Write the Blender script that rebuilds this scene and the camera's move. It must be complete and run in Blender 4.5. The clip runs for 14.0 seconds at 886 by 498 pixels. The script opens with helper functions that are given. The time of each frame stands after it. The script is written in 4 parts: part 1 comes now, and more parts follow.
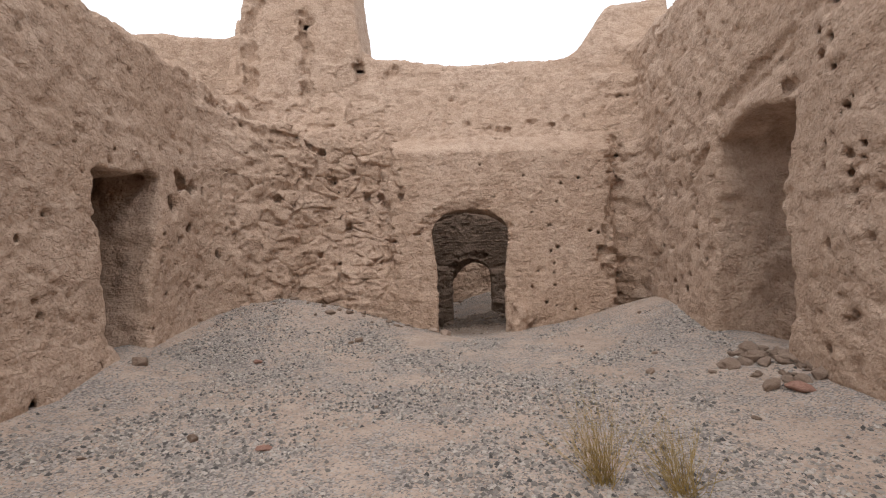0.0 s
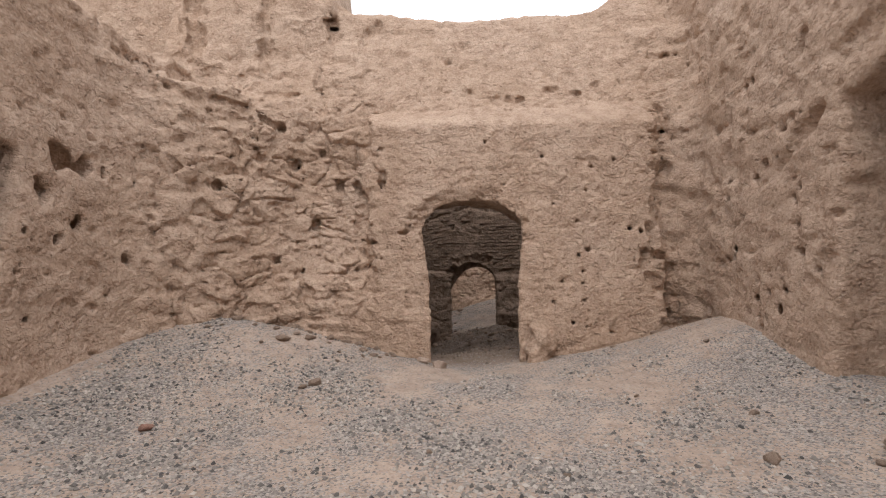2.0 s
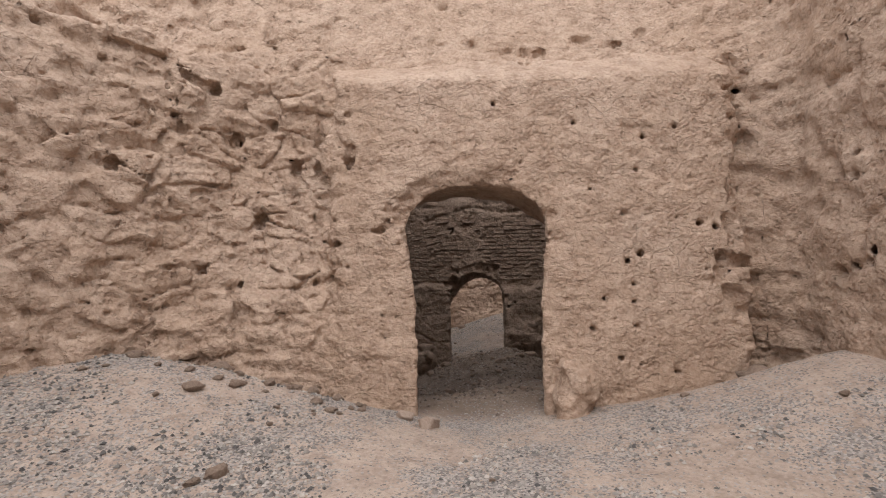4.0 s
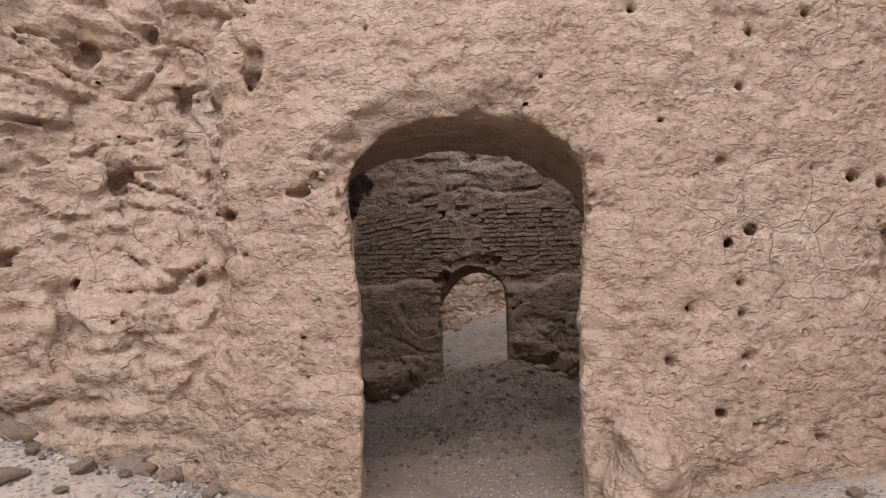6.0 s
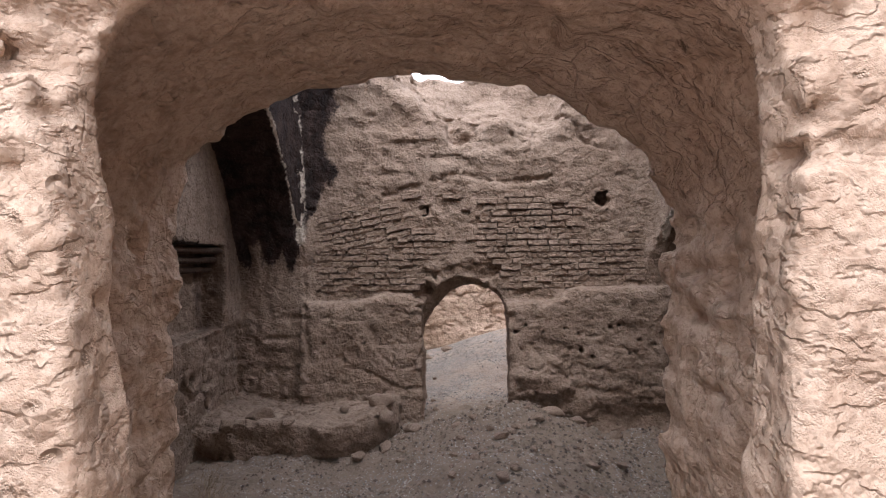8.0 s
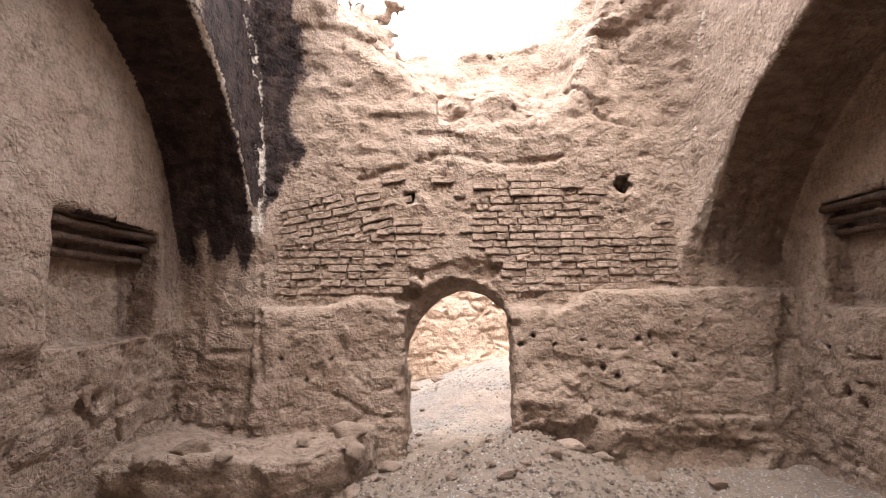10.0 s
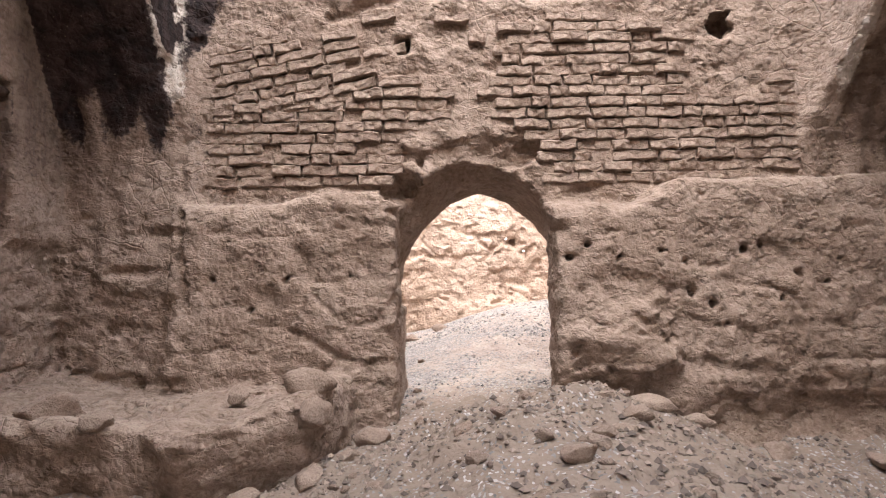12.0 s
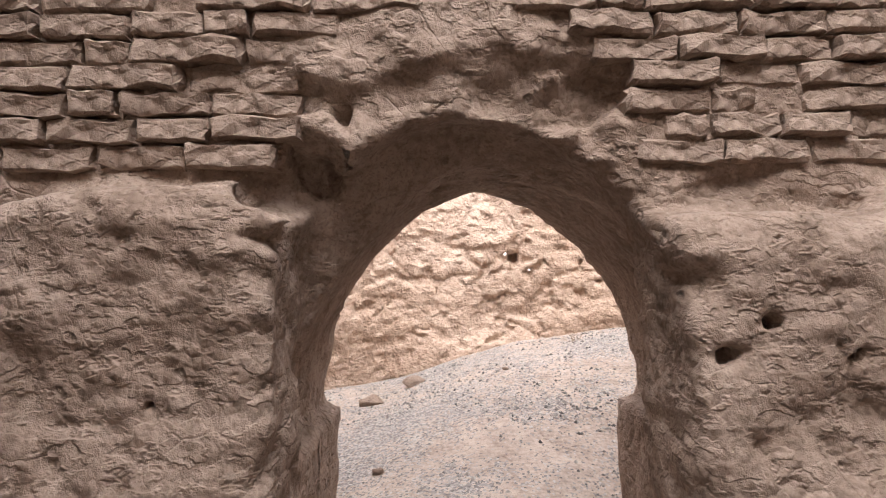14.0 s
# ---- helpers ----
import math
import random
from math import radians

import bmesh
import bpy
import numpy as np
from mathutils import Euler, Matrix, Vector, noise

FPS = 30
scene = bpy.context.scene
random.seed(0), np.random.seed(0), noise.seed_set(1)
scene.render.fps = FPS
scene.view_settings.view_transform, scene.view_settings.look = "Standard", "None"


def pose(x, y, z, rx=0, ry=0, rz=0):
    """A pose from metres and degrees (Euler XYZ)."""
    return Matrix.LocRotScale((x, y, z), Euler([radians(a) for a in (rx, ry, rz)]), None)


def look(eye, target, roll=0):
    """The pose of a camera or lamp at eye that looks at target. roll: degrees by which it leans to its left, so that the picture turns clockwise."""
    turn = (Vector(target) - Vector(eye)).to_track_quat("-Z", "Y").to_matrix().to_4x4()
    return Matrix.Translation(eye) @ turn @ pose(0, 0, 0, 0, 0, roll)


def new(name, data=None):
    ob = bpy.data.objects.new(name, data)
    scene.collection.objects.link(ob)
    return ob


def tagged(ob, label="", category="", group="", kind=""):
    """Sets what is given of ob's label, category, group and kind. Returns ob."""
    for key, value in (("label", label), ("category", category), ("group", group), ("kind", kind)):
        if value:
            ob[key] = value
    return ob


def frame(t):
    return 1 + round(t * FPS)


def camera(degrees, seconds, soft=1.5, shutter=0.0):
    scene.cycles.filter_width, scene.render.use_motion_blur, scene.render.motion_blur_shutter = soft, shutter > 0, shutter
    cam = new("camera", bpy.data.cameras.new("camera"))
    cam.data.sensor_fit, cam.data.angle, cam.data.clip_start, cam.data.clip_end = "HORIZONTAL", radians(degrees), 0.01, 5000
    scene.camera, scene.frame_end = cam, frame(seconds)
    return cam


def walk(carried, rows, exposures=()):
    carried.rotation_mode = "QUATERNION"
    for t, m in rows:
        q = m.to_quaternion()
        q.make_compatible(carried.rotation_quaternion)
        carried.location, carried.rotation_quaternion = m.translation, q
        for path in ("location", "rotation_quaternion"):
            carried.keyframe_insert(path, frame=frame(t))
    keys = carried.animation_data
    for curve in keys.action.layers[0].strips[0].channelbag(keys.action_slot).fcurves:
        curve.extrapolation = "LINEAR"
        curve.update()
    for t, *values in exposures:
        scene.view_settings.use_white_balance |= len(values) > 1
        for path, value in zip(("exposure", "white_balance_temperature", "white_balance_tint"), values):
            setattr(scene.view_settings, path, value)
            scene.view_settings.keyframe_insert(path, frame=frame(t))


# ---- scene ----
import itertools

cam = camera(80.8, 14.0, soft=1.1)
PATH = [
    (0, (-0.027, 0.202, 1.369), (-0.079, 2.201, 1.368), -1.2),
    (0.5, (-0.044, 0.701, 1.381), (-0.097, 2.7, 1.378), -1.1),
    (1, (0.009, 1.226, 1.328), (-0.037, 3.225, 1.324), -1.1),
    (1.5, (0.041, 1.724, 1.359), (-0.005, 3.724, 1.356), -1.2),
    (2, (0.0, 2.24, 1.397), (-0.052, 4.24, 1.399), -1.1),
    (2.5, (0.005, 2.765, 1.353), (-0.047, 4.765, 1.364), -1.1),
    (5, (0.126, 5.071, 1.33), (0.063, 7.07, 1.382), -1.4),
    (5.5, (0.172, 5.583, 1.268), (0.112, 7.582, 1.313), -1.4),
    (6, (0.158, 6.076, 1.272), (0.098, 8.075, 1.295), -1.4),
    (6.5, (0.151, 6.511, 1.319), (0.1, 8.51, 1.322), -1.2),
    (7, (0.247, 7.013, 1.365), (0.205, 9.013, 1.364), -1.5),
    (7.5, (0.248, 7.473, 1.369), (0.202, 9.472, 1.371), -1.2),
    (9.8, (0.27, 8.986, 0.857), (0.254, 10.974, 1.077), -0.7),
    (10, (0.276, 9.07, 0.827), (0.261, 11.059, 1.034), -0.8),
    (10.5, (0.23, 9.372, 0.756), (0.215, 11.368, 0.892), -0.6),
    (11, (0.243, 9.796, 0.604), (0.229, 11.793, 0.711), -0.7),
    (11.5, (0.199, 10.253, 0.449), (0.193, 12.251, 0.549), -0.7),
    (12, (0.172, 10.78, 0.353), (0.166, 12.778, 0.434), -0.8),
    (12.5, (0.084, 11.322, 0.326), (0.085, 13.32, 0.408), -0.7),
    (13, (0.107, 11.952, 0.232), (0.131, 13.949, 0.329), -0.8),
    (13.5, (0.183, 12.422, 0.435), (0.212, 14.419, 0.529), -0.5),
    (14, (0.249, 12.855, 0.647), (0.304, 14.852, 0.726), -1.0),
]
EXPOSURES = [(0.0, -0.1, 6350, 10), (2.5, 0.05, 6350, 10), (5.0, 0.22, 6200, 10), (6.5, 0.5, 6000, 10), (7.5, 0.93, 5750, 10),
             (9.8, 2.6, 6250, 10), (11.0, 2.63, 6000, 10), (12.5, 2.43, 5950, 10), (14.0, 2.13, 6000, 10)]
walk(cam, [(t, look(eye, target, roll)) for t, eye, target, roll in PATH], EXPOSURES)

# ---- light: an overcast sky, a weak wide sun behind thin cloud ----
world = bpy.data.worlds.new("sky")
scene.world = world
world.use_nodes = True
wn, wl = world.node_tree.nodes, world.node_tree.links
wn.clear()
sky = wn.new("ShaderNodeTexSky")
sky.sky_type, sky.sun_disc = "NISHITA", False
sky.sun_elevation, sky.sun_rotation = radians(58), radians(186)
sky.dust_density = 4.0
sky_bg, cloud_bg, both, wout = wn.new("ShaderNodeBackground"), wn.new("ShaderNodeBackground"), wn.new("ShaderNodeAddShader"), wn.new("ShaderNodeOutputWorld")
sky_bg.inputs["Strength"].default_value = 0.05
cloud_bg.inputs["Color"].default_value = (1.0, 0.97, 0.95, 1)
cloud_bg.inputs["Strength"].default_value = 1.25
wl.new(sky.outputs[0], sky_bg.inputs["Color"])
wl.new(sky_bg.outputs[0], both.inputs[0])
wl.new(cloud_bg.outputs[0], both.inputs[1])
wl.new(both.outputs[0], wout.inputs["Surface"])
sun = new("sun", bpy.data.lights.new("sun", "SUN"))
sun.data.energy, sun.data.angle, sun.data.color = 0.6, radians(40), (1.0, 0.96, 0.93)
sun.matrix_world = look((-0.9, -8.2, 13.2), (0, 0, 0))


# ---- materials ----
def ramp_mix(nt, fac, a, b):
    m = nt.nodes.new("ShaderNodeMix")
    m.data_type = "RGBA"
    nt.links.new(fac, m.inputs[0])
    for sock, v in ((m.inputs[6], a), (m.inputs[7], b)):
        if isinstance(v, tuple):
            sock.default_value = (*v, 1)
        else:
            nt.links.new(v, sock)
    return m.outputs[2]


def noise_tex(nt, coord, scale, detail=4.0, rough=0.6, stretch=None):
    if stretch:
        mp = nt.nodes.new("ShaderNodeMapping")
        mp.inputs["Scale"].default_value = stretch
        nt.links.new(coord, mp.inputs["Vector"])
        coord = mp.outputs[0]
    n = nt.nodes.new("ShaderNodeTexNoise")
    n.inputs["Scale"].default_value, n.inputs["Detail"].default_value, n.inputs["Roughness"].default_value = scale, detail, rough
    nt.links.new(coord, n.inputs["Vector"])
    return n.outputs["Fac"]


def remap(nt, fac, lo, hi, a=0.0, b=1.0):
    r = nt.nodes.new("ShaderNodeMapRange")
    for i, v in enumerate((lo, hi, a, b)):
        r.inputs[1 + i].default_value = v
    nt.links.new(fac, r.inputs[0])
    return r.outputs[0]


def math_node(nt, op, a, b):
    m = nt.nodes.new("ShaderNodeMath")
    m.operation = op
    for sock, v in zip(m.inputs, (a, b)):
        if isinstance(v, (int, float)):
            sock.default_value = v
        else:
            nt.links.new(v, sock)
    return m.outputs[0]


def earth(name, base, light, dark, courses=0.0, cracks=0.5, straw=0.35, bump=1.0, vary=0.0, dist=0.03, chip=1.0, stains=()):
    """Sun-dried earth: mottled colour, straw flecks, hairline cracks and a grainy relief."""
    mat = bpy.data.materials.new(name)
    mat.use_nodes = True
    nt = mat.node_tree
    bsdf = nt.nodes["Principled BSDF"]
    co = nt.nodes.new("ShaderNodeTexCoord").outputs["Object"]
    big = noise_tex(nt, co, 0.9, 5, 0.62)
    mid = noise_tex(nt, co, 5.5, 6, 0.7)
    fine = noise_tex(nt, co, 34, 4, 0.55)
    lump = noise_tex(nt, co, 9.0, 3, 0.55)
    grit = noise_tex(nt, co, 120, 2, 0.5)
    col = ramp_mix(nt, remap(nt, big, 0.36, 0.66), base, light)
    col = ramp_mix(nt, remap(nt, mid, 0.44, 0.64, 0.0, 0.7), col, dark)
    col = ramp_mix(nt, remap(nt, fine, 0.5, 0.68, 0.0, 0.6), col, light)
    col = ramp_mix(nt, remap(nt, fine, 0.32, 0.46, 0.7, 0.0), col, dark)
    col = ramp_mix(nt, remap(nt, grit, 0.34, 0.46, 0.5, 0.0), col, dark)
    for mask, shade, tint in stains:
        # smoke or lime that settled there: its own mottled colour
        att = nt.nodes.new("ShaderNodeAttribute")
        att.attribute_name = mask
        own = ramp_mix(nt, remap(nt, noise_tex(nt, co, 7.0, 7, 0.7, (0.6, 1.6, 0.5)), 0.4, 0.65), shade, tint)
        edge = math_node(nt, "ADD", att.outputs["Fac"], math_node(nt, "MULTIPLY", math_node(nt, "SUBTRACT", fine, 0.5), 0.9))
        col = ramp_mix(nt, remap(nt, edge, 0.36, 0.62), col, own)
    flecks = noise_tex(nt, co, 62, 2, 0.5, (1.0, 1.0, 1.5))
    col = ramp_mix(nt, remap(nt, flecks, 0.71, 0.76, 0.0, straw), col, (0.62, 0.52, 0.36))
    if vary:
        info = nt.nodes.new("ShaderNodeObjectInfo")
        col = ramp_mix(nt, remap(nt, info.outputs["Random"], 0, 1, 0.0, vary), col, dark)
    nt.links.new(col, bsdf.inputs["Base Color"])
    bsdf.inputs["Roughness"].default_value = 0.95
    bsdf.inputs["Specular IOR Level"].default_value = 0.15
    vor = nt.nodes.new("ShaderNodeTexVoronoi")
    vor.feature = "DISTANCE_TO_EDGE"
    vor.inputs["Scale"].default_value = 4.2
    warp = nt.nodes.new("ShaderNodeVectorMath")
    warp.operation = "MULTIPLY_ADD"
    wnoise = nt.nodes.new("ShaderNodeTexNoise")
    wnoise.inputs["Scale"].default_value, wnoise.inputs["Detail"].default_value = 6.0, 4.0
    nt.links.new(co, wnoise.inputs["Vector"])
    nt.links.new(wnoise.outputs["Color"], warp.inputs[0])
    warp.inputs[1].default_value = (0.07, 0.07, 0.07)
    nt.links.new(co, warp.inputs[2])
    nt.links.new(warp.outputs[0], vor.inputs["Vector"])
    crack = math_node(nt, "MULTIPLY", remap(nt, vor.outputs["Distance"], 0.0, 0.02, -cracks * 0.9, 0.0), remap(nt, big, 0.5, 0.62))
    crumb = nt.nodes.new("ShaderNodeTexVoronoi")
    crumb.inputs["Scale"].default_value = 27
    nt.links.new(warp.outputs[0], crumb.inputs["Vector"])
    flat = noise_tex(nt, co, 5.0, 4, 0.6, (1.0, 1.0, 1.7))
    chips = math_node(nt, "ADD", remap(nt, flat, 0.53, 0.56), remap(nt, flat, 0.42, 0.45))
    hole = nt.nodes.new("ShaderNodeTexVoronoi")
    hole.inputs["Scale"].default_value = 11
    nt.links.new(warp.outputs[0], hole.inputs["Vector"])
    pits = remap(nt, hole.outputs["Distance"], 0.1, 0.2, -0.9, 0.0)
    coarse = noise_tex(nt, co, 22, 3, 0.5)
    h = math_node(nt, "ADD", math_node(nt, "MULTIPLY", lump, 1.3), math_node(nt, "MULTIPLY", coarse, 0.8))
    h = math_node(nt, "ADD", h, math_node(nt, "MULTIPLY", chips, 0.3 * chip))
    h = math_node(nt, "ADD", h, math_node(nt, "MULTIPLY", pits, remap(nt, mid, 0.45, 0.55, 0.0, chip)))
    h = math_node(nt, "ADD", h, math_node(nt, "MULTIPLY", grit, 0.07))
    h = math_node(nt, "ADD", h, math_node(nt, "MULTIPLY", math_node(nt, "MULTIPLY", crumb.outputs["Distance"], -0.6), remap(nt, mid, 0.4, 0.6)))
    h = math_node(nt, "ADD", h, crack)
    if courses:
        bed = noise_tex(nt, co, 4.0, 3, 0.6, (0.6, 0.6, 3.0))
        h = math_node(nt, "ADD", h, math_node(nt, "MULTIPLY", bed, courses))
    bp = nt.nodes.new("ShaderNodeBump")
    bp.inputs["Strength"].default_value, bp.inputs["Distance"].default_value = bump, dist
    nt.links.new(h, bp.inputs["Height"])
    nt.links.new(bp.outputs[0], bsdf.inputs["Normal"])
    return mat


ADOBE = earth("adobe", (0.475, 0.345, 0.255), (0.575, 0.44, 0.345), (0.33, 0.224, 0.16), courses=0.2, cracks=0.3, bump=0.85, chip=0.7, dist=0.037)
# adobe again, darkened so the chamber's dimness sits in its colour
SHADED_ROOM_EARTH = earth("shaded_room_earth", (0.262, 0.19, 0.145), (0.355, 0.272, 0.215), (0.17, 0.118, 0.087), courses=0.15, cracks=0.3, bump=0.85, chip=0.6, dist=0.034,
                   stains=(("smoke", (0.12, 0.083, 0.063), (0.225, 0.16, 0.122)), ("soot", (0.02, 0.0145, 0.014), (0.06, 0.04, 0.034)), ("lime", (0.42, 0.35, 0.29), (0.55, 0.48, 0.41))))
# bricks darkened with the chamber walls, for the same indoor shade
SHADED_BRICK = earth("shaded_mud_brick", (0.27, 0.197, 0.151), (0.36, 0.278, 0.22), (0.18, 0.125, 0.093), cracks=0.1, straw=0.4, vary=0.3, dist=0.018, chip=0.5)
SMOKED = earth("smoked_plaster", (0.085, 0.055, 0.041), (0.135, 0.09, 0.067), (0.042, 0.029, 0.024), cracks=0.1, straw=0.1, dist=0.02)
STONE = earth("loose_earth_stone", (0.31, 0.23, 0.178), (0.4, 0.31, 0.245), (0.21, 0.15, 0.113), cracks=0.0, straw=0.1, vary=0.35, dist=0.006)
RED_STONE = earth("red_stone", (0.38, 0.21, 0.16), (0.44, 0.28, 0.22), (0.22, 0.12, 0.095), cracks=0.0, straw=0.05, dist=0.005)
PALE_STONE = earth("pale_stone", (0.42, 0.325, 0.262), (0.5, 0.4, 0.33), (0.31, 0.23, 0.18), cracks=0.0, straw=0.1, dist=0.005)


def ground_material():
    """Grey gravel strewn over pale dust, thinner in the chamber, whose shade darkens the colour."""
    mat = earth("gravelly_dust", (0.41, 0.325, 0.265), (0.5, 0.405, 0.335), (0.29, 0.224, 0.18), cracks=0.0, straw=0.1, bump=0.9, dist=0.02, chip=0.3)
    nt = mat.node_tree
    bsdf = nt.nodes["Principled BSDF"]
    old = bsdf.inputs["Base Color"].links[0].from_socket
    co = nt.nodes.new("ShaderNodeTexCoord").outputs["Object"]
    vor = nt.nodes.new("ShaderNodeTexVoronoi")
    vor.inputs["Scale"].default_value = 75
    nt.links.new(co, vor.inputs["Vector"])
    sep = nt.nodes.new("ShaderNodeSeparateColor")
    nt.links.new(vor.outputs["Color"], sep.inputs[0])
    stone = ramp_mix(nt, sep.outputs[0], (0.1, 0.097, 0.096), (0.45, 0.41, 0.375))
    patch = noise_tex(nt, co, 1.1, 7, 0.72)
    att = nt.nodes.new("ShaderNodeAttribute")
    att.attribute_name = "gravel"
    here = math_node(nt, "LESS_THAN", sep.outputs[1], math_node(nt, "MULTIPLY", att.outputs["Fac"], remap(nt, patch, 0.42, 0.58, 0.1, 0.9)))
    # low gravel values also darken the dust: the chamber's shade, painted in
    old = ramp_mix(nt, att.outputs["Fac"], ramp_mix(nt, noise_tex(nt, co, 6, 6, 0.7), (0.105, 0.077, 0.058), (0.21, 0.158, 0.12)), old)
    nt.links.new(ramp_mix(nt, math_node(nt, "MULTIPLY", here, 0.85), old, stone), bsdf.inputs["Base Color"])
    return mat


GROUND = ground_material()


def plain(name, col, rough=0.9, vary=None):
    mat = bpy.data.materials.new(name)
    mat.use_nodes = True
    nt = mat.node_tree
    bsdf = nt.nodes["Principled BSDF"]
    bsdf.inputs["Roughness"].default_value, bsdf.inputs["Specular IOR Level"].default_value = rough, 0.12
    if vary:
        geo = nt.nodes.new("ShaderNodeNewGeometry")
        nt.links.new(ramp_mix(nt, geo.outputs["Random Per Island"], col, vary), bsdf.inputs["Base Color"])
    else:
        bsdf.inputs["Base Color"].default_value = (*col, 1)
    return mat


PEBBLE = plain("grey_gravel", (0.085, 0.081, 0.079), 0.9, (0.52, 0.47, 0.42))
# chamber pebbles, darker and browner to carry the indoor shade
SHADED_PEBBLE = plain("shaded_gravel", (0.1, 0.08, 0.068), 0.9, (0.32, 0.25, 0.2))
TWIG = plain("dry_straw", (0.34, 0.23, 0.075), 0.8, (0.5, 0.38, 0.16))
GREY_TWIG = plain("dead_twig", (0.26, 0.19, 0.125), 0.85, (0.38, 0.29, 0.19))

# ---- solid earth: fields of distance, negative inside ----
TABLE = np.random.default_rng(7).random((32, 32, 32)).astype(np.float32) * 2 - 1


def vn(x, y, z, size, seed=0):
    """Smooth value noise, about -1 to 1, with features of that size in metres."""
    k = np.float32(1 / size)
    px, py, pz = x * k + seed * 3.7, y * k + seed * 5.3, z * k + seed * 7.9
    fx, fy, fz = np.floor(px), np.floor(py), np.floor(pz)
    ix, iy, iz = fx.astype(np.int32) & 31, fy.astype(np.int32) & 31, fz.astype(np.int32) & 31
    ux, uy, uz = px - fx, py - fy, pz - fz
    ux, uy, uz = ux * ux * (3 - 2 * ux), uy * uy * (3 - 2 * uy), uz * uz * (3 - 2 * uz)
    jx, jy, jz = (ix + 1) & 31, (iy + 1) & 31, (iz + 1) & 31
    a = TABLE[ix, iy, iz] * (1 - ux) + TABLE[jx, iy, iz] * ux
    b = TABLE[ix, jy, iz] * (1 - ux) + TABLE[jx, jy, iz] * ux
    c = TABLE[ix, iy, jz] * (1 - ux) + TABLE[jx, iy, jz] * ux
    d = TABLE[ix, jy, jz] * (1 - ux) + TABLE[jx, jy, jz] * ux
    return (a * (1 - uy) + b * uy) * (1 - uz) + (c * (1 - uy) + d * uy) * uz


def smin(a, b, k):
    h = np.clip(0.5 + 0.5 * (b - a) / k, 0, 1)
    return b + (a - b) * h - k * h * (1 - h)


def smax(a, b, k):
    return -smin(-a, -b, k)


def step(v, a, b):
    u = np.clip((v - a) / (b - a), 0, 1)
    return u * u * (3 - 2 * u)


def slab(v, a, b):
    return np.maximum(a - v, v - b)


def block(x, y, z, a, b, k=0.12):
    return smax(smax(slab(x, a[0], b[0]), slab(y, a[1], b[1]), k), slab(z, a[2], b[2]), k)


def arch(u, z, cu, half, spring, rise, foot=-2.0, point=0.0):
    """Profile of an opening: straight sides, over them a rounded or pointed head. Negative inside the opening."""
    p = 2.0 - 0.9 * point
    s = np.abs(u - cu) / half
    t = np.maximum(z - spring, 0) / rise
    m = np.minimum(half, rise)
    return np.maximum(((s ** p + t ** p) ** (1 / p) - 1) * m, foot - z)


def ground_z(x, y):
    """Height of the ground, one sheet through both courts and the room."""
    z = 0.06 + 0.03 * step(y, 0, 5)
    court = 1 - step(y, 8.3, 8.9)
    mound_l = 0.50 * np.exp(-(((x + 2.5) / 1.35) ** 2 + ((y - 8.6) / 1.5) ** 2))
    mound_r = 0.34 * np.exp(-(((x - 2.9) / 1.2) ** 2 + ((y - 8.2) / 1.3) ** 2))
    edge_l = 0.26 * np.exp(-((x + 3.7) / 0.9) ** 2) * (0.3 + 0.7 * step(y, 4.3, 5.3))
    edge_r = 0.18 * np.exp(-((x - 3.3) / 0.7) ** 2)
    z = z + (mound_l + mound_r + edge_l + edge_r) * court
    # worn hollow before the threshold
    z = z - 0.15 * np.exp(-(((x - 0.2) / 0.75) ** 2 + ((y - 8.7) / 0.8) ** 2))
    # room: a debris mound down the middle, hollows along the walls
    heap = (0.4 - 0.17 * step(y, 13.4, 14.2)) * np.exp(-((x - 0.7) / 0.95) ** 2)
    heap = heap + 0.1 * np.exp(-(((x - 1.1) / 0.45) ** 2 + ((y - 13.75) / 0.35) ** 2)) + 0.16 * np.exp(-((x + 1.7) / 0.7) ** 2 - ((y - 12.0) / 0.6) ** 2)
    z = z + (-0.74 + heap - z) * step(y, 8.8, 11.6)
    # far court: rising to the right
    z = z + (-0.6 + 0.42 * step(x, -0.6, 1.3) + 0.16 * step(x, 0.8, 2.6) - z) * step(y, 14.7, 17.6)
    room = step(y, 9.3, 10.2) * (1 - step(y, 14.2, 14.8))
    rough = 0.012 + 0.042 * room
    zero = x * 0
    return z + rough * (vn(x, y, zero, 0.7, 3) * 1.3 + vn(x, y, zero, 0.25, 4) + vn(x, y, zero, 0.09, 5) * (0.35 + 0.6 * room))


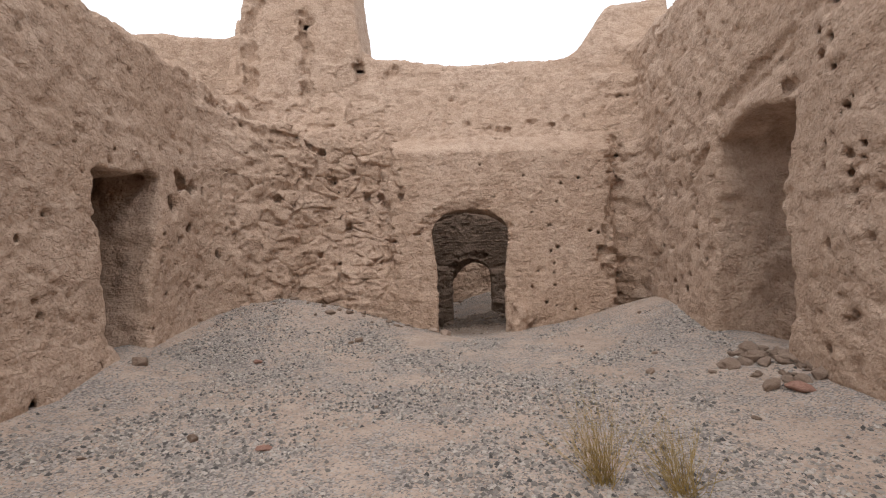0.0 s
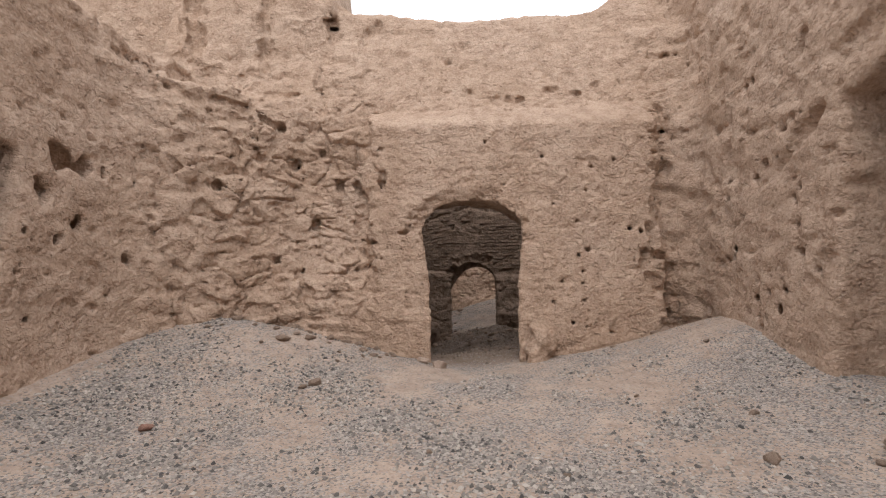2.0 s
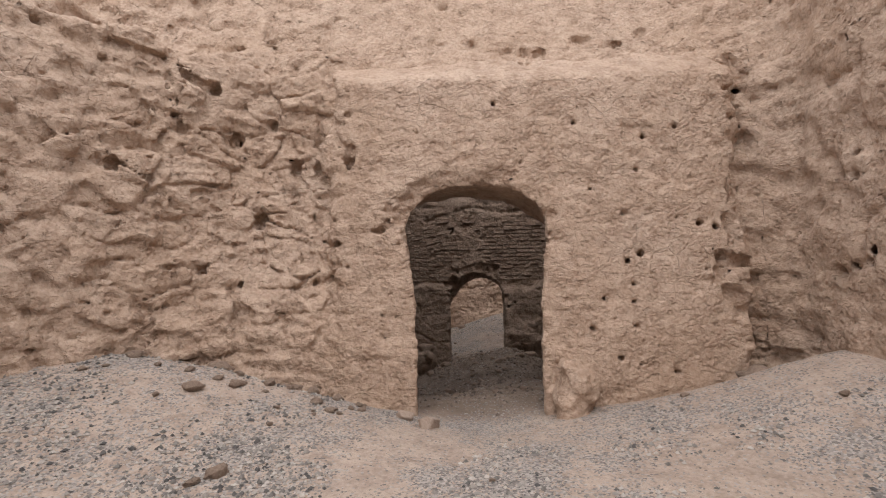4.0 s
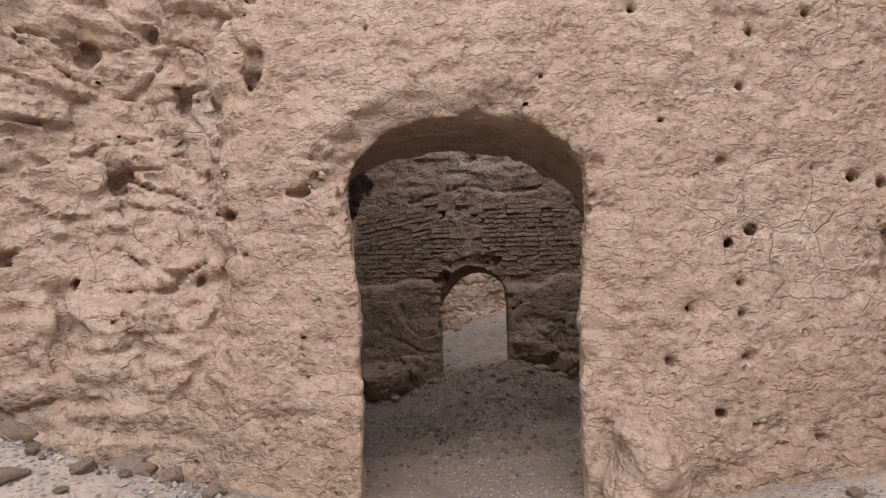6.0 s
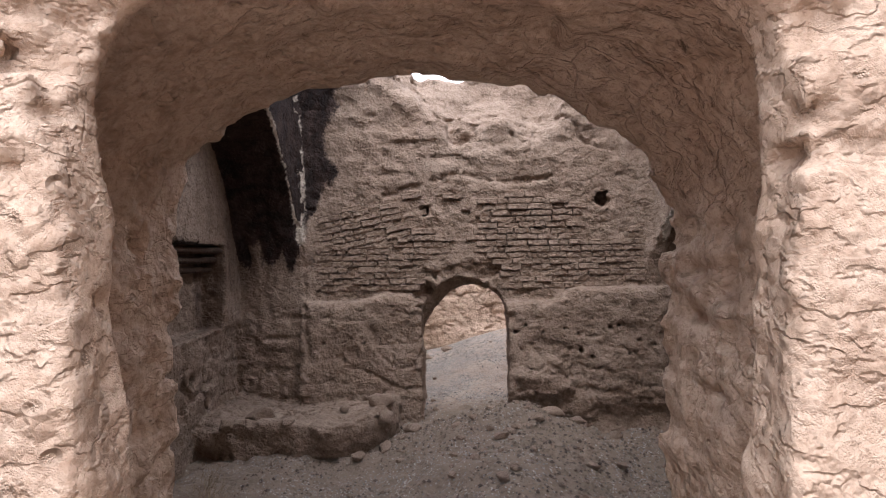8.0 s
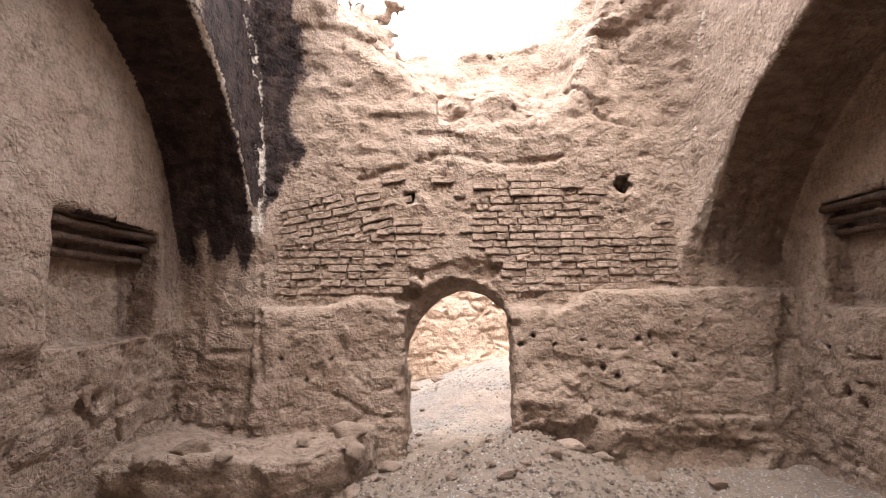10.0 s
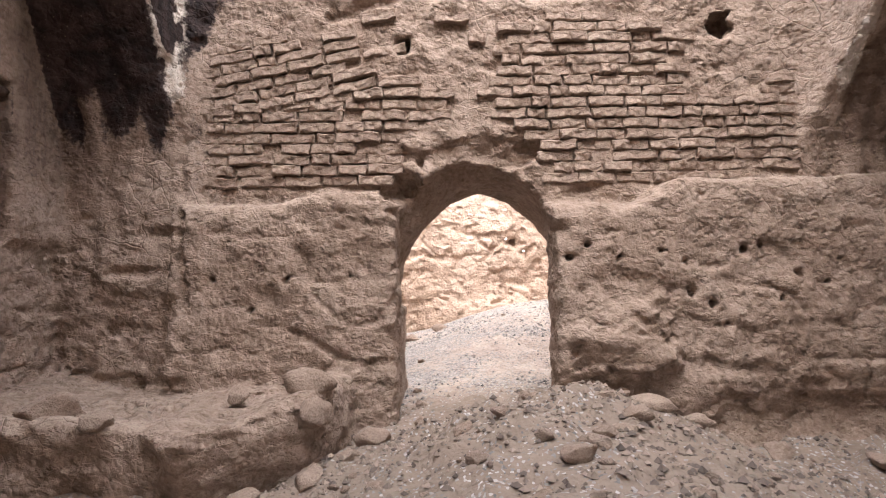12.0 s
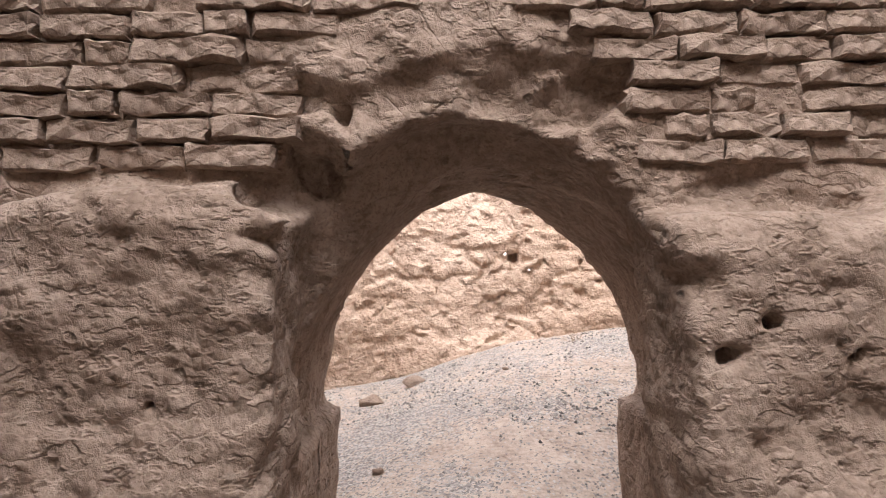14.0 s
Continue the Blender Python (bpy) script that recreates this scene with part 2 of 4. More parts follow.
def courts(x, y, z):
    """Walls of the first court, with the mass over the room's front and the tower stump in the corner."""
    wob = 0.10 * vn(x, y, z, 1.5, 1)
    # long walls to either side
    lx = -3.55 - 0.05 * (z - 1) + 0.10 * np.exp(-((z - 0.2) / 0.35) ** 2) + wob * 0.6
    left = smax(slab(x, -4.6, lx), np.maximum(z - (3.98 + 0.18 * vn(y, z * 0, z * 0, 0.8, 5)), -4.4 - y), 0.2)
    left = np.maximum(left, y - 9.9)
    rx = 3.03 + 0.03 * (z - 1) - 0.1 * step(-y, -5.0, -4.2) * (1 - step(z, 2.6, 4.2)) + wob * 0.5
    right = smax(slab(x, rx, 4.15), np.maximum(z - (4.95 + 0.5 * step(-y, -7.5, -5) + 0.2 * vn(y, z * 0, z * 0, 0.6, 6)), -4.4 - y), 0.25)
    right = np.maximum(right, y - 10.4)
    # thick face with the arch, its top sloping back
    fy = 8.58 + 0.1 * z + 0.3 * step(z, 2.95, 3.3)
    face = smax(slab(y, fy, 9.9), np.maximum(z - 3.3 - 0.05 * vn(x, z * 0, z * 0, 0.5, 2), slab(x, -1.12 + 0.14 * vn(x * 0, y, z, 0.45, 3), 2.62 + 0.16 * vn(x * 0, y, z, 0.4, 4))), 0.12)
    # slumped corner and plain wall behind it
    by = 9.3 + 0.1 * np.maximum(z - 2, 0) - 0.62 * (1 - step(z, 0.4, 2.4)) * (1 - step(x, 0.4, 2.0)) - 0.32 * step(x, 1.8, 3.0)
    top = 4.92 + 0.16 * ((x - 0.6) / 2.2) ** 2 + 0.9 * step(x, 2.1, 3.1) + 0.35 * step(-x, 1.4, 2.2) + 0.08 * vn(x, y * 0, z * 0, 0.5, 7)
    over = smax(slab(y, by + 0.30 * np.maximum(z - 3.2, 0), 10.75), np.maximum(z - top, slab(x, -4.4, 4.1)), 0.15)
    over = np.maximum(over, np.minimum(3.3 - z, (y - 9.7)))
    corner = smax((x + 3.75 - (y - 7.35)) * 0.7071 + 0.35 * (z - 1.2) * 0.35, np.maximum(slab(x, -4.4, -1.2), np.maximum(z - 3.5, y - 9.85)), 0.25)
    tower = smax(slab(y, 9.75 + 0.12 * (z - 3.5), 12.0), np.maximum(slab(x, -4.15 + 0.1 * vn(x * 0, y, z, 0.5, 8), -1.75 - 0.12 * np.maximum(z - 5, 0)), z - 7.2 - 0.3 * vn(x, y, z * 0, 0.8, 9)), 0.18)
    tower = np.maximum(tower, 3.0 - z)
    back = smax(slab(y, 10.3, 11.2), np.maximum(slab(x, -8.0, -3.9), z - 5.75 - 0.12 * vn(x, y * 0, z * 0, 0.6, 11)), 0.2)
    d = smin(smin(left, over, 0.3), smin(right, corner, 0.3), 0.35)
    d = smin(d, face, 0.1)
    d = np.minimum(d, np.minimum(tower, back))
    # side openings
    jag = 0.07 * vn(x, y, z, 0.28, 12)
    ldoor = np.maximum(np.maximum(slab(y, 5.3 + jag, 5.78 + 0.32 * z + jag), z - 2.27 - jag - 0.1 * (y - 5.8)), slab(x, -5.2, -3.0))
    rdoor = np.maximum(np.maximum(slab(y, 5.1 + jag + 0.22 * np.exp(-((z - 1.75) / 0.5) ** 2), 6.5 - 0.02 * z + jag), z - 2.52 - jag - 0.25 * np.sin(np.clip((y - 4.85) / 1.7, 0, 1) * 3.14)), slab(x, 2.4, 4.6))
    d = smax(d, -ldoor, 0.06)
    d = smax(d, -rdoor, 0.08)
    return d


def outhouses(x, y, z):
    """Walls seen through the side openings, the wall behind the start and the far court."""
    a = block(x, y, z, (-7.2, 3.0, -1), (-6.6, 9.9, 3.2), 0.2)
    b = block(x, y, z, (-7.2, 7.3, -1), (-4.3, 7.9, 3.1), 0.2)
    b2 = block(x, y, z, (-7.2, 3.6, -1), (-4.3, 4.1, 3.1), 0.2)
    c = block(x, y, z, (4.0, 6.75, -1), (6.8, 7.3, 3.3), 0.2)
    e = block(x, y, z, (6.3, 3.2, -1), (6.9, 7.3, 2.2), 0.2)
    # added roofs: the west one shuts out light, the east one stops short to admit it
    shade_roof = block(x, y, z, (-7.2, 3.6, 2.55), (-4.45, 7.9, 3.0), 0.15)
    r2 = block(x, y, z, (4.0, 3.4, 2.75), (4.75, 7.3, 3.2), 0.15)
    b3 = block(x, y, z, (4.0, 3.2, -1), (6.8, 3.7, 3.1), 0.2)
    e = np.minimum(np.minimum(e, b3), np.minimum(shade_roof, r2))
    g = block(x, y, z, (-4.6, -4.9, -1), (4.2, -4.0, 3.6), 0.2)
    return np.minimum(np.minimum(np.minimum(a, b), np.minimum(b2, c)), np.minimum(e, g))


def brick_zone(x, z):
    """Where the render has fallen off the chamber's far wall and the courses show."""
    n = 0.16 * vn(x, x * 0, z, 0.35, 27) + 0.1 * vn(x, x * 0, z, 0.14, 28)
    top = 2.08 - 0.28 * step(x, 1.7, 2.6) - 0.6 * step(x, 2.55, 2.75) - 0.12 * step(-x, 0.9, 1.5)
    low = 0.93 + 0.06 * step(x, 1.6, 2.4)
    wall = step(x, -1.56, -1.46) * (1 - step(x, 3.2, 3.4)) * step(z, low - 0.04, low) * (1 - step(z + n, top - 0.12, top + 0.06))
    mud = 1 - step(np.sqrt(((x - 0.36) / 0.62) ** 2 + ((z - 1.1) / 0.42) ** 2) + n, 0.72, 0.9)
    smear = 1 - step(np.sqrt(((x - 0.1) / 0.55) ** 2 + ((z - 1.75) / 0.42) ** 2) + 2.4 * n, 0.55, 0.85)
    patch = 1 - step(np.sqrt(((x - 2.25) / 0.6) ** 2 + ((z - 1.75) / 0.35) ** 2) + 2 * n, 0.5, 0.8)
    return np.clip(wall * (1 - mud) * (1 - 0.9 * smear) * (1 - 0.85 * patch), 0, 1)


def chamber(x, y, z):
    """The domed room with a broken crown: a solid mass with the spaces cut out of it."""
    top = 4.35 + 0.25 * vn(x, y, z * 0, 0.9, 13) + 0.5 * step(-y, -12, -10)
    mass = smax(np.maximum(slab(x, -3.5, 4.7), slab(y, 9.75 + 0.4 * np.maximum(z - 3.0, 0), 15.25)), z - top, 0.3)
    wob = 0.05 * vn(x, y, z, 1.2, 14)
    # square middle under the dome
    mid = np.maximum(slab(x, -1.62 + wob, 2.58 + 0.18 * step(z, 1.1, 2.0) + wob), slab(y, 9.72, 14.285 + wob * 0.3 + 0.016 * brick_zone(x, z) + 0.016 * vn(x, y, z, 0.14, 54)))
    cx, cy = 0.57, 12.0
    r = np.sqrt((x - cx) ** 2 + (y - cy) ** 2 + (np.maximum(z - 1.9, 0) * 0.85) ** 2)
    mid = smax(mid, (r - 3.08) * 0.9, 0.1)
    # pointed side vaults
    s = np.abs(y - 12.0)
    t = np.maximum(z - 1.05, 0) / np.where(x < 0.5, 2.3, 1.85)
    w = (((s / 2.26) ** 1.65 + t ** 1.65) ** 0.606 - 1) * 1.8
    # bricks on edge show as rings across the vault
    w = w + 0.02 * vn(x + 0.06 * vn(x, y, z, 0.4, 61), y * 0.25, z * 0.25, 0.08, 62)
    vault = np.maximum(w, slab(x, -2.42 + wob + 0.06 * step(z, 0.5, 0.6), 3.62 + wob))
    # hole in the crown and the scooped top of the far wall
    q = np.sqrt(((x - 0.62) / 1.75) ** 2 + ((y - 13.35) / 2.1) ** 2 + ((z - 4.75) / 2.15) ** 2)
    hole = (q - 1 + 0.12 * vn(x, y, z, 0.55, 15) + 0.05 * vn(x, y, z, 0.22, 16)) * 1.5
    d = smax(mass, -mid, 0.08)
    d = smax(d, -vault, 0.04)
    d = smax(d, -hole, 0.1)
    # thick render left standing to either side of the passage, with rounded shoulders
    lump = 0.03 * vn(x, y, z, 0.5, 17) + 0.012 * vn(x, y, z, 0.16, 55)
    dl = smax(smax(14.15 - 0.04 * (0.9 - z) + lump - y, y - 14.6, 0.05), smax(slab(x, -1.65, 0.1), z - 0.9 - lump + 0.1 * step(-x, 0.5, 1.1), 0.1), 0.11)
    dr = smax(smax(14.12 - 0.05 * (0.9 - z) + lump - y, y - 14.6, 0.05), smax(slab(x, 0.6, 3.7), z - 0.78 - lump - 0.17 * step(x, 1.35, 1.75), 0.1), 0.09)
    d = smin(d, smin(dl, dr, 0.02), 0.015)
    # undercut foot of the right part, with slabs that lean out below
    foot = np.sqrt(((x - 2.5) / 0.75) ** 2 + ((y - 14.02) / 0.1) ** 2 + ((z + 0.6) / 0.2) ** 2) - 1 + 0.5 * vn(x, y, z, 0.25, 56)
    d = smax(d, -foot * 0.15, 0.03)
    slabs = np.sqrt(((x - 1.28) / 0.36) ** 2 + ((y - 14.1) / 0.16) ** 2 + ((z + 0.12) / 0.34) ** 2) - 1 + 0.25 * vn(x, y, z, 0.2, 57)
    d = smin(d, slabs * 0.14, 0.03)
    # slumped bench at the foot of the far wall
    tip = 0.07 * vn(x, y, z, 0.45, 19) + 0.03 * vn(x, y, z, 0.17, 58)
    bench = smax(smax(slab(x, -2.6, -0.4 - 0.25 * (14.0 - y) + tip), 13.2 + 0.28 * step(x, -1.1, -0.4) + 0.2 * np.clip(-0.45 - z, 0, 1) + 2 * tip - y, 0.06), smax(z + 0.35 - tip - 0.09 * step(x, -0.9, -0.5), y - 14.5, 0.06), 0.09)
    d = smin(d, bench, 0.03)
    return d


def openings(x, y, z, d):
    jag = 0.03 * vn(x, y, z, 0.25, 20)
    jag = jag + (0.02 + 0.03 * (1 - step(y, 8.85, 8.95)) * step(z, 1.4, 1.7)) * vn(x, y, z, 0.11, 25) + 0.01 * vn(x, y, z, 0.045, 26)
    wide = step(y, 8.88, 8.97)
    cx = 0.205 - 0.1 * wide
    low = 1 - step(z, 0.9, 1.65)
    p = arch(x, z, cx, 0.63 + 0.295 * wide + jag - (0.1 - 0.2 * np.clip(y - 8.64, 0, 0.33)) * (1 - wide) * low, 1.62 - 0.12 * wide, 0.40 + 0.12 * wide, -1.0) + jag * 0.6
    d = smax(d, -np.maximum(p, slab(y, 7.8, 9.95)), 0.018)
    # crescent of lost plaster over the arch
    scar = np.sqrt(((x - 0.1) / 0.66) ** 2 + ((z - 1.76) / 0.38) ** 2 + ((y - 8.75) / 0.11) ** 2) - 1 + 0.16 * vn(x, y, z, 0.2, 29)
    d = smax(d, -scar * 0.07, 0.008)
    # plaster lump beside the foot of the arch
    lump = np.sqrt(((x - 0.98) / 0.17) ** 2 + ((y - 8.5) / 0.2) ** 2 + ((z - 0.2) / 0.36) ** 2) - 1
    d = smin(d, (lump + 0.3 * vn(x, y, z, 0.16, 21)) * 0.15, 0.05)
    # low pointed passage to the second court
    inner = step(y, 14.42, 14.56)
    shelf = 1 - step(z, 0.04, 0.1)
    q = arch(x, z, 0.37 + 0.11 * inner - 0.02 * inner * shelf, 0.505 + 0.19 * inner - 0.075 * inner * shelf + jag, 0.64 - 0.52 * inner, 0.43 + 0.44 * inner, -1.2, 0.2 + 0.1 * inner)
    q = q + jag * 0.5
    d = smax(d, -np.maximum(q, slab(y, 13.6, 15.6)), 0.05)
    # fallen bricks over the arch leave ragged sockets
    sock = np.sqrt(((x - 0.4) / 0.62) ** 2 + ((y - 14.2) / 0.16) ** 2 + ((z - 1.13) / 0.13) ** 2) - 1 + 0.5 * vn(x, y, z, 0.14, 24)
    d = smax(d, -sock * 0.12, 0.015)
    gap = np.sqrt(((x - 1.12) / 0.26) ** 2 + ((y - 14.24) / 0.11) ** 2 + ((z - 0.86) / 0.06) ** 2) - 1 + 0.8 * vn(x, y, z, 0.12, 59)
    gap = np.minimum(gap, np.sqrt(((x + 0.08) / 0.15) ** 2 + ((y - 14.28) / 0.16) ** 2 + ((z - 0.88) / 0.09) ** 2) - 1 + 0.3 * vn(x, y, z, 0.12, 60))
    d = smax(d, -gap * 0.08, 0.01)
    # niches in the end walls
    n1 = np.maximum(np.maximum(slab(y, 12.5, 13.84), slab(z, 0.56, 1.5)), slab(x, -2.66, -2.0))
    n2 = np.maximum(np.maximum(slab(y, 12.4, 13.7), slab(z, 0.76, 1.66)), slab(x, 3.2, 3.86))
    d = smax(d, -n1, 0.03)
    return smax(d, -n2, 0.03)


def far_wall(x, y, z):
    fy = 18.62 + 0.12 * vn(x, y, z, 0.8, 22) + 0.05 * z - 0.8 * step(-x, 0.3, 1.8)
    # the wall's top is carried up out of view to shade the court
    a = smax(slab(y, fy, 19.6), np.maximum(slab(x, -6, 7), z - 4.6 - 0.3 * vn(x, y * 0, z * 0, 0.8, 23)), 0.25)
    # unseen side walls, set close and tall to cut the court's light
    b = block(x, y, z, (-3.2, 15.0, -1), (-2.6, 19.4, 4.2), 0.2)
    c = block(x, y, z, (3.9, 15.0, -1), (4.5, 19.4, 4.2), 0.2)
    return np.minimum(a, np.minimum(b, c))


def shape(x, y, z, use):
    """The masses that reach into a stretch of the plan, with the openings through them."""
    d = None
    for mass in use:
        if mass is not openings:
            e = mass(x, y, z)
            d = e if d is None else smin(d, e, 0.05)
    return openings(x, y, z, d) if openings in use else d


def blocks(x, y, z, size, seed):
    """Jostled blocks: distance to the joint between the two nearest, and a number for the nearest."""
    px, py, pz = x / size + seed * 1.3, y / size + seed * 2.1, z / (0.62 * size)
    fx, fy, fz = np.floor(px).astype(np.int32), np.floor(py).astype(np.int32), np.floor(pz).astype(np.int32)
    f1, f2, own = np.full(x.shape, 9.0, np.float32), np.full(x.shape, 9.0, np.float32), np.zeros(x.shape, np.float32)
    for i, j, k in itertools.product((-1, 0, 1), repeat=3):
        a, b, c = (fx + i) & 31, (fy + j) & 31, (fz + k) & 31
        r = (fx + i + 0.5 + 0.42 * TABLE[a, b, c] - px) ** 2 + (fy + j + 0.5 + 0.42 * TABLE[b, c, a] - py) ** 2 + (fz + k + 0.5 + 0.3 * TABLE[c, a, b] - pz) ** 2
        near = r < f1
        f2 = np.where(near, f1, np.minimum(f2, r))
        own = np.where(near, TABLE[a, c, b], own)
        f1 = np.where(near, r, f1)
    return np.sqrt(f2) - np.sqrt(f1), own


def weather(x, y, z):
    """Erosion: bedding, bulges with creases between them, and grain."""
    corner = step(-x, 0.95, 1.3) * step(y, 7.2, 8.2) * (1 - step(y, 9.9, 10.1))
    calm = step(y, 8.0, 8.4) * (1 - step(y, 9.02, 9.2)) * step(x, -1.15, -0.75) * (1 - step(x, 2.2, 2.5))
    rough = step(-x, 0.9, 1.4) * step(y, 7.2, 8.2) * (1 - step(y, 9.7, 9.9)) + step(x, 2.3, 2.6) * step(y, 7.6, 8.2) * (1 - step(y, 9.7, 9.9)) * 0.7
    crown = step(z, 2.3, 2.8) * step(y, 13.6, 14.0) * step(x, -1.5, -0.9) * (1 - step(x, 2.0, 2.6))
    faryard = step(y, 17, 17.5)
    footing = step(y, 13.0, 13.3) * (1 - step(y, 14.5, 14.7)) * (1 - step(z, 0.2, 0.6)) * 0.22
    rough = np.clip(rough + crown * 0.9 + faryard * 0.42 + footing + 0.35 * step(z, 3.3, 3.8), 0, 1.2)
    vaulted = step(z, 1.0, 1.3) * step(y, 9.9, 10.1) * (1 - step(y, 15.0, 15.2)) * np.maximum(1 - step(x, -1.7, -1.5), step(x, 2.6, 2.9))
    bricky = brick_zone(x, z) * step(y, 13.5, 14.0) * (1 - step(y, 14.5, 14.7))
    inroom = step(y, 13.2, 13.6) * (1 - step(y, 14.5, 14.7)) * (1 - step(z, 1.0, 1.4))
    amp = np.clip(0.62 + 0.42 * rough - 0.12 * inroom - 0.2 * calm - 0.35 * vaulted - 0.3 * bricky, 0.18, 1.5)
    wx, wz = x + 0.07 * vn(x, y, z, 0.3, 35), z + 0.07 * vn(y, z, x, 0.3, 36)
    b = 0.34 - np.abs(vn(wx, y, wz * 1.15, 0.36, 31))
    c = 0.34 - np.abs(vn(wx, y, wz * 1.4, 0.17, 32))
    f = 0.3 - np.abs(vn(wx, y, wz * 1.3, 0.085, 37))
    split = np.maximum(0, 1 - np.abs(vn(wx, y, wz * 1.25, 0.62, 48)) / 0.055) * step(vn(x, y, z, 0.8, 49), -0.15, 0.25)
    flake = step(vn(wx, y, wz * 2.4, 0.34, 50), 0.02, 0.12)
    pit = np.maximum(0, vn(x, y, z, 0.075, 38) - 0.5) * 0.11 + np.maximum(0, vn(x, y, z * 1.6, 0.2, 39) - 0.58) * 0.18
    n = 0.065 * b * (0.25 + 0.5 * rough) + 0.04 * c * (0.4 + 0.3 * rough) + 0.022 * f + pit + 0.02 * vn(x, y, z * 2.0, 0.45, 33) + 0.014 * vn(x, y, z * 1.5, 0.065, 34)
    n = n + split * (0.03 + 0.05 * rough) * (1 - vaulted) + flake * (0.01 + 0.012 * rough)
    room = step(y, 10.0, 10.2) * (1 - step(y, 14.42, 14.5))
    low = room * (1 - step(z + 0.25 * vn(x, y, z, 0.5, 63), 0.25, 0.5)) * np.maximum(step(x, 0.9, 1.15), step(-x, 1.45, 1.7))
    joint = np.clip(corner + 0.6 * step(x, 2.4, 2.7) * step(y, 7.8, 8.3) * (1 - step(y, 9.7, 9.9)) + faryard * 0.55 + low * 0.6 + 0.5 * room * (1 - step(z, -0.3, -0.2)), 0, 1)
    sel = joint > 0.02
    if sel.any():
        e, own = blocks(wx[sel], y[sel], wz[sel], 0.42, 1)
        open_joint = step(vn(x[sel], y[sel], z[sel], 0.55, 64), -0.35, 0.25)
        n[sel] += joint[sel] * (0.055 * np.maximum(0, 1 - e / 0.1) * open_joint + 0.03 * own)
    blockx, blockz = np.floor(x * 3.1 + y * 2.7 + 0.5 * np.floor(z * 9)), np.floor(z * 9 + 0.35 * vn(x, y, z, 0.6, 47))
    proud = np.sin(blockx * 12.9898 + blockz * 78.233) * 43758.547
    proud = (proud - np.floor(proud)) - 0.5
    return amp * n + 0.016 * proud * np.clip(rough + 0.1 - vaulted, 0, 1)


STAMPS = []  # cuts: two ends and a radius


def cut(a, b, r):
    STAMPS.append((np.array(a, np.float32), np.array(b, np.float32), r))


def crack(points, r, rng, wander=0.06, flat=None):
    """A jagged split along a few points."""
    last = np.array(points[0], np.float32)
    for p, q in zip(points, points[1:]):
        p, q = np.array(p, np.float32), np.array(q, np.float32)
        n = max(2, int(np.linalg.norm(q - p) / 0.13))
        for i in range(1, n + 1):
            m = p + (q - p) * i / n + rng.normal(0, wander, 3) * (1, 0.3, 0.5)
            cut(last, m, r * rng.uniform(0.6, 1.3))
            last = m


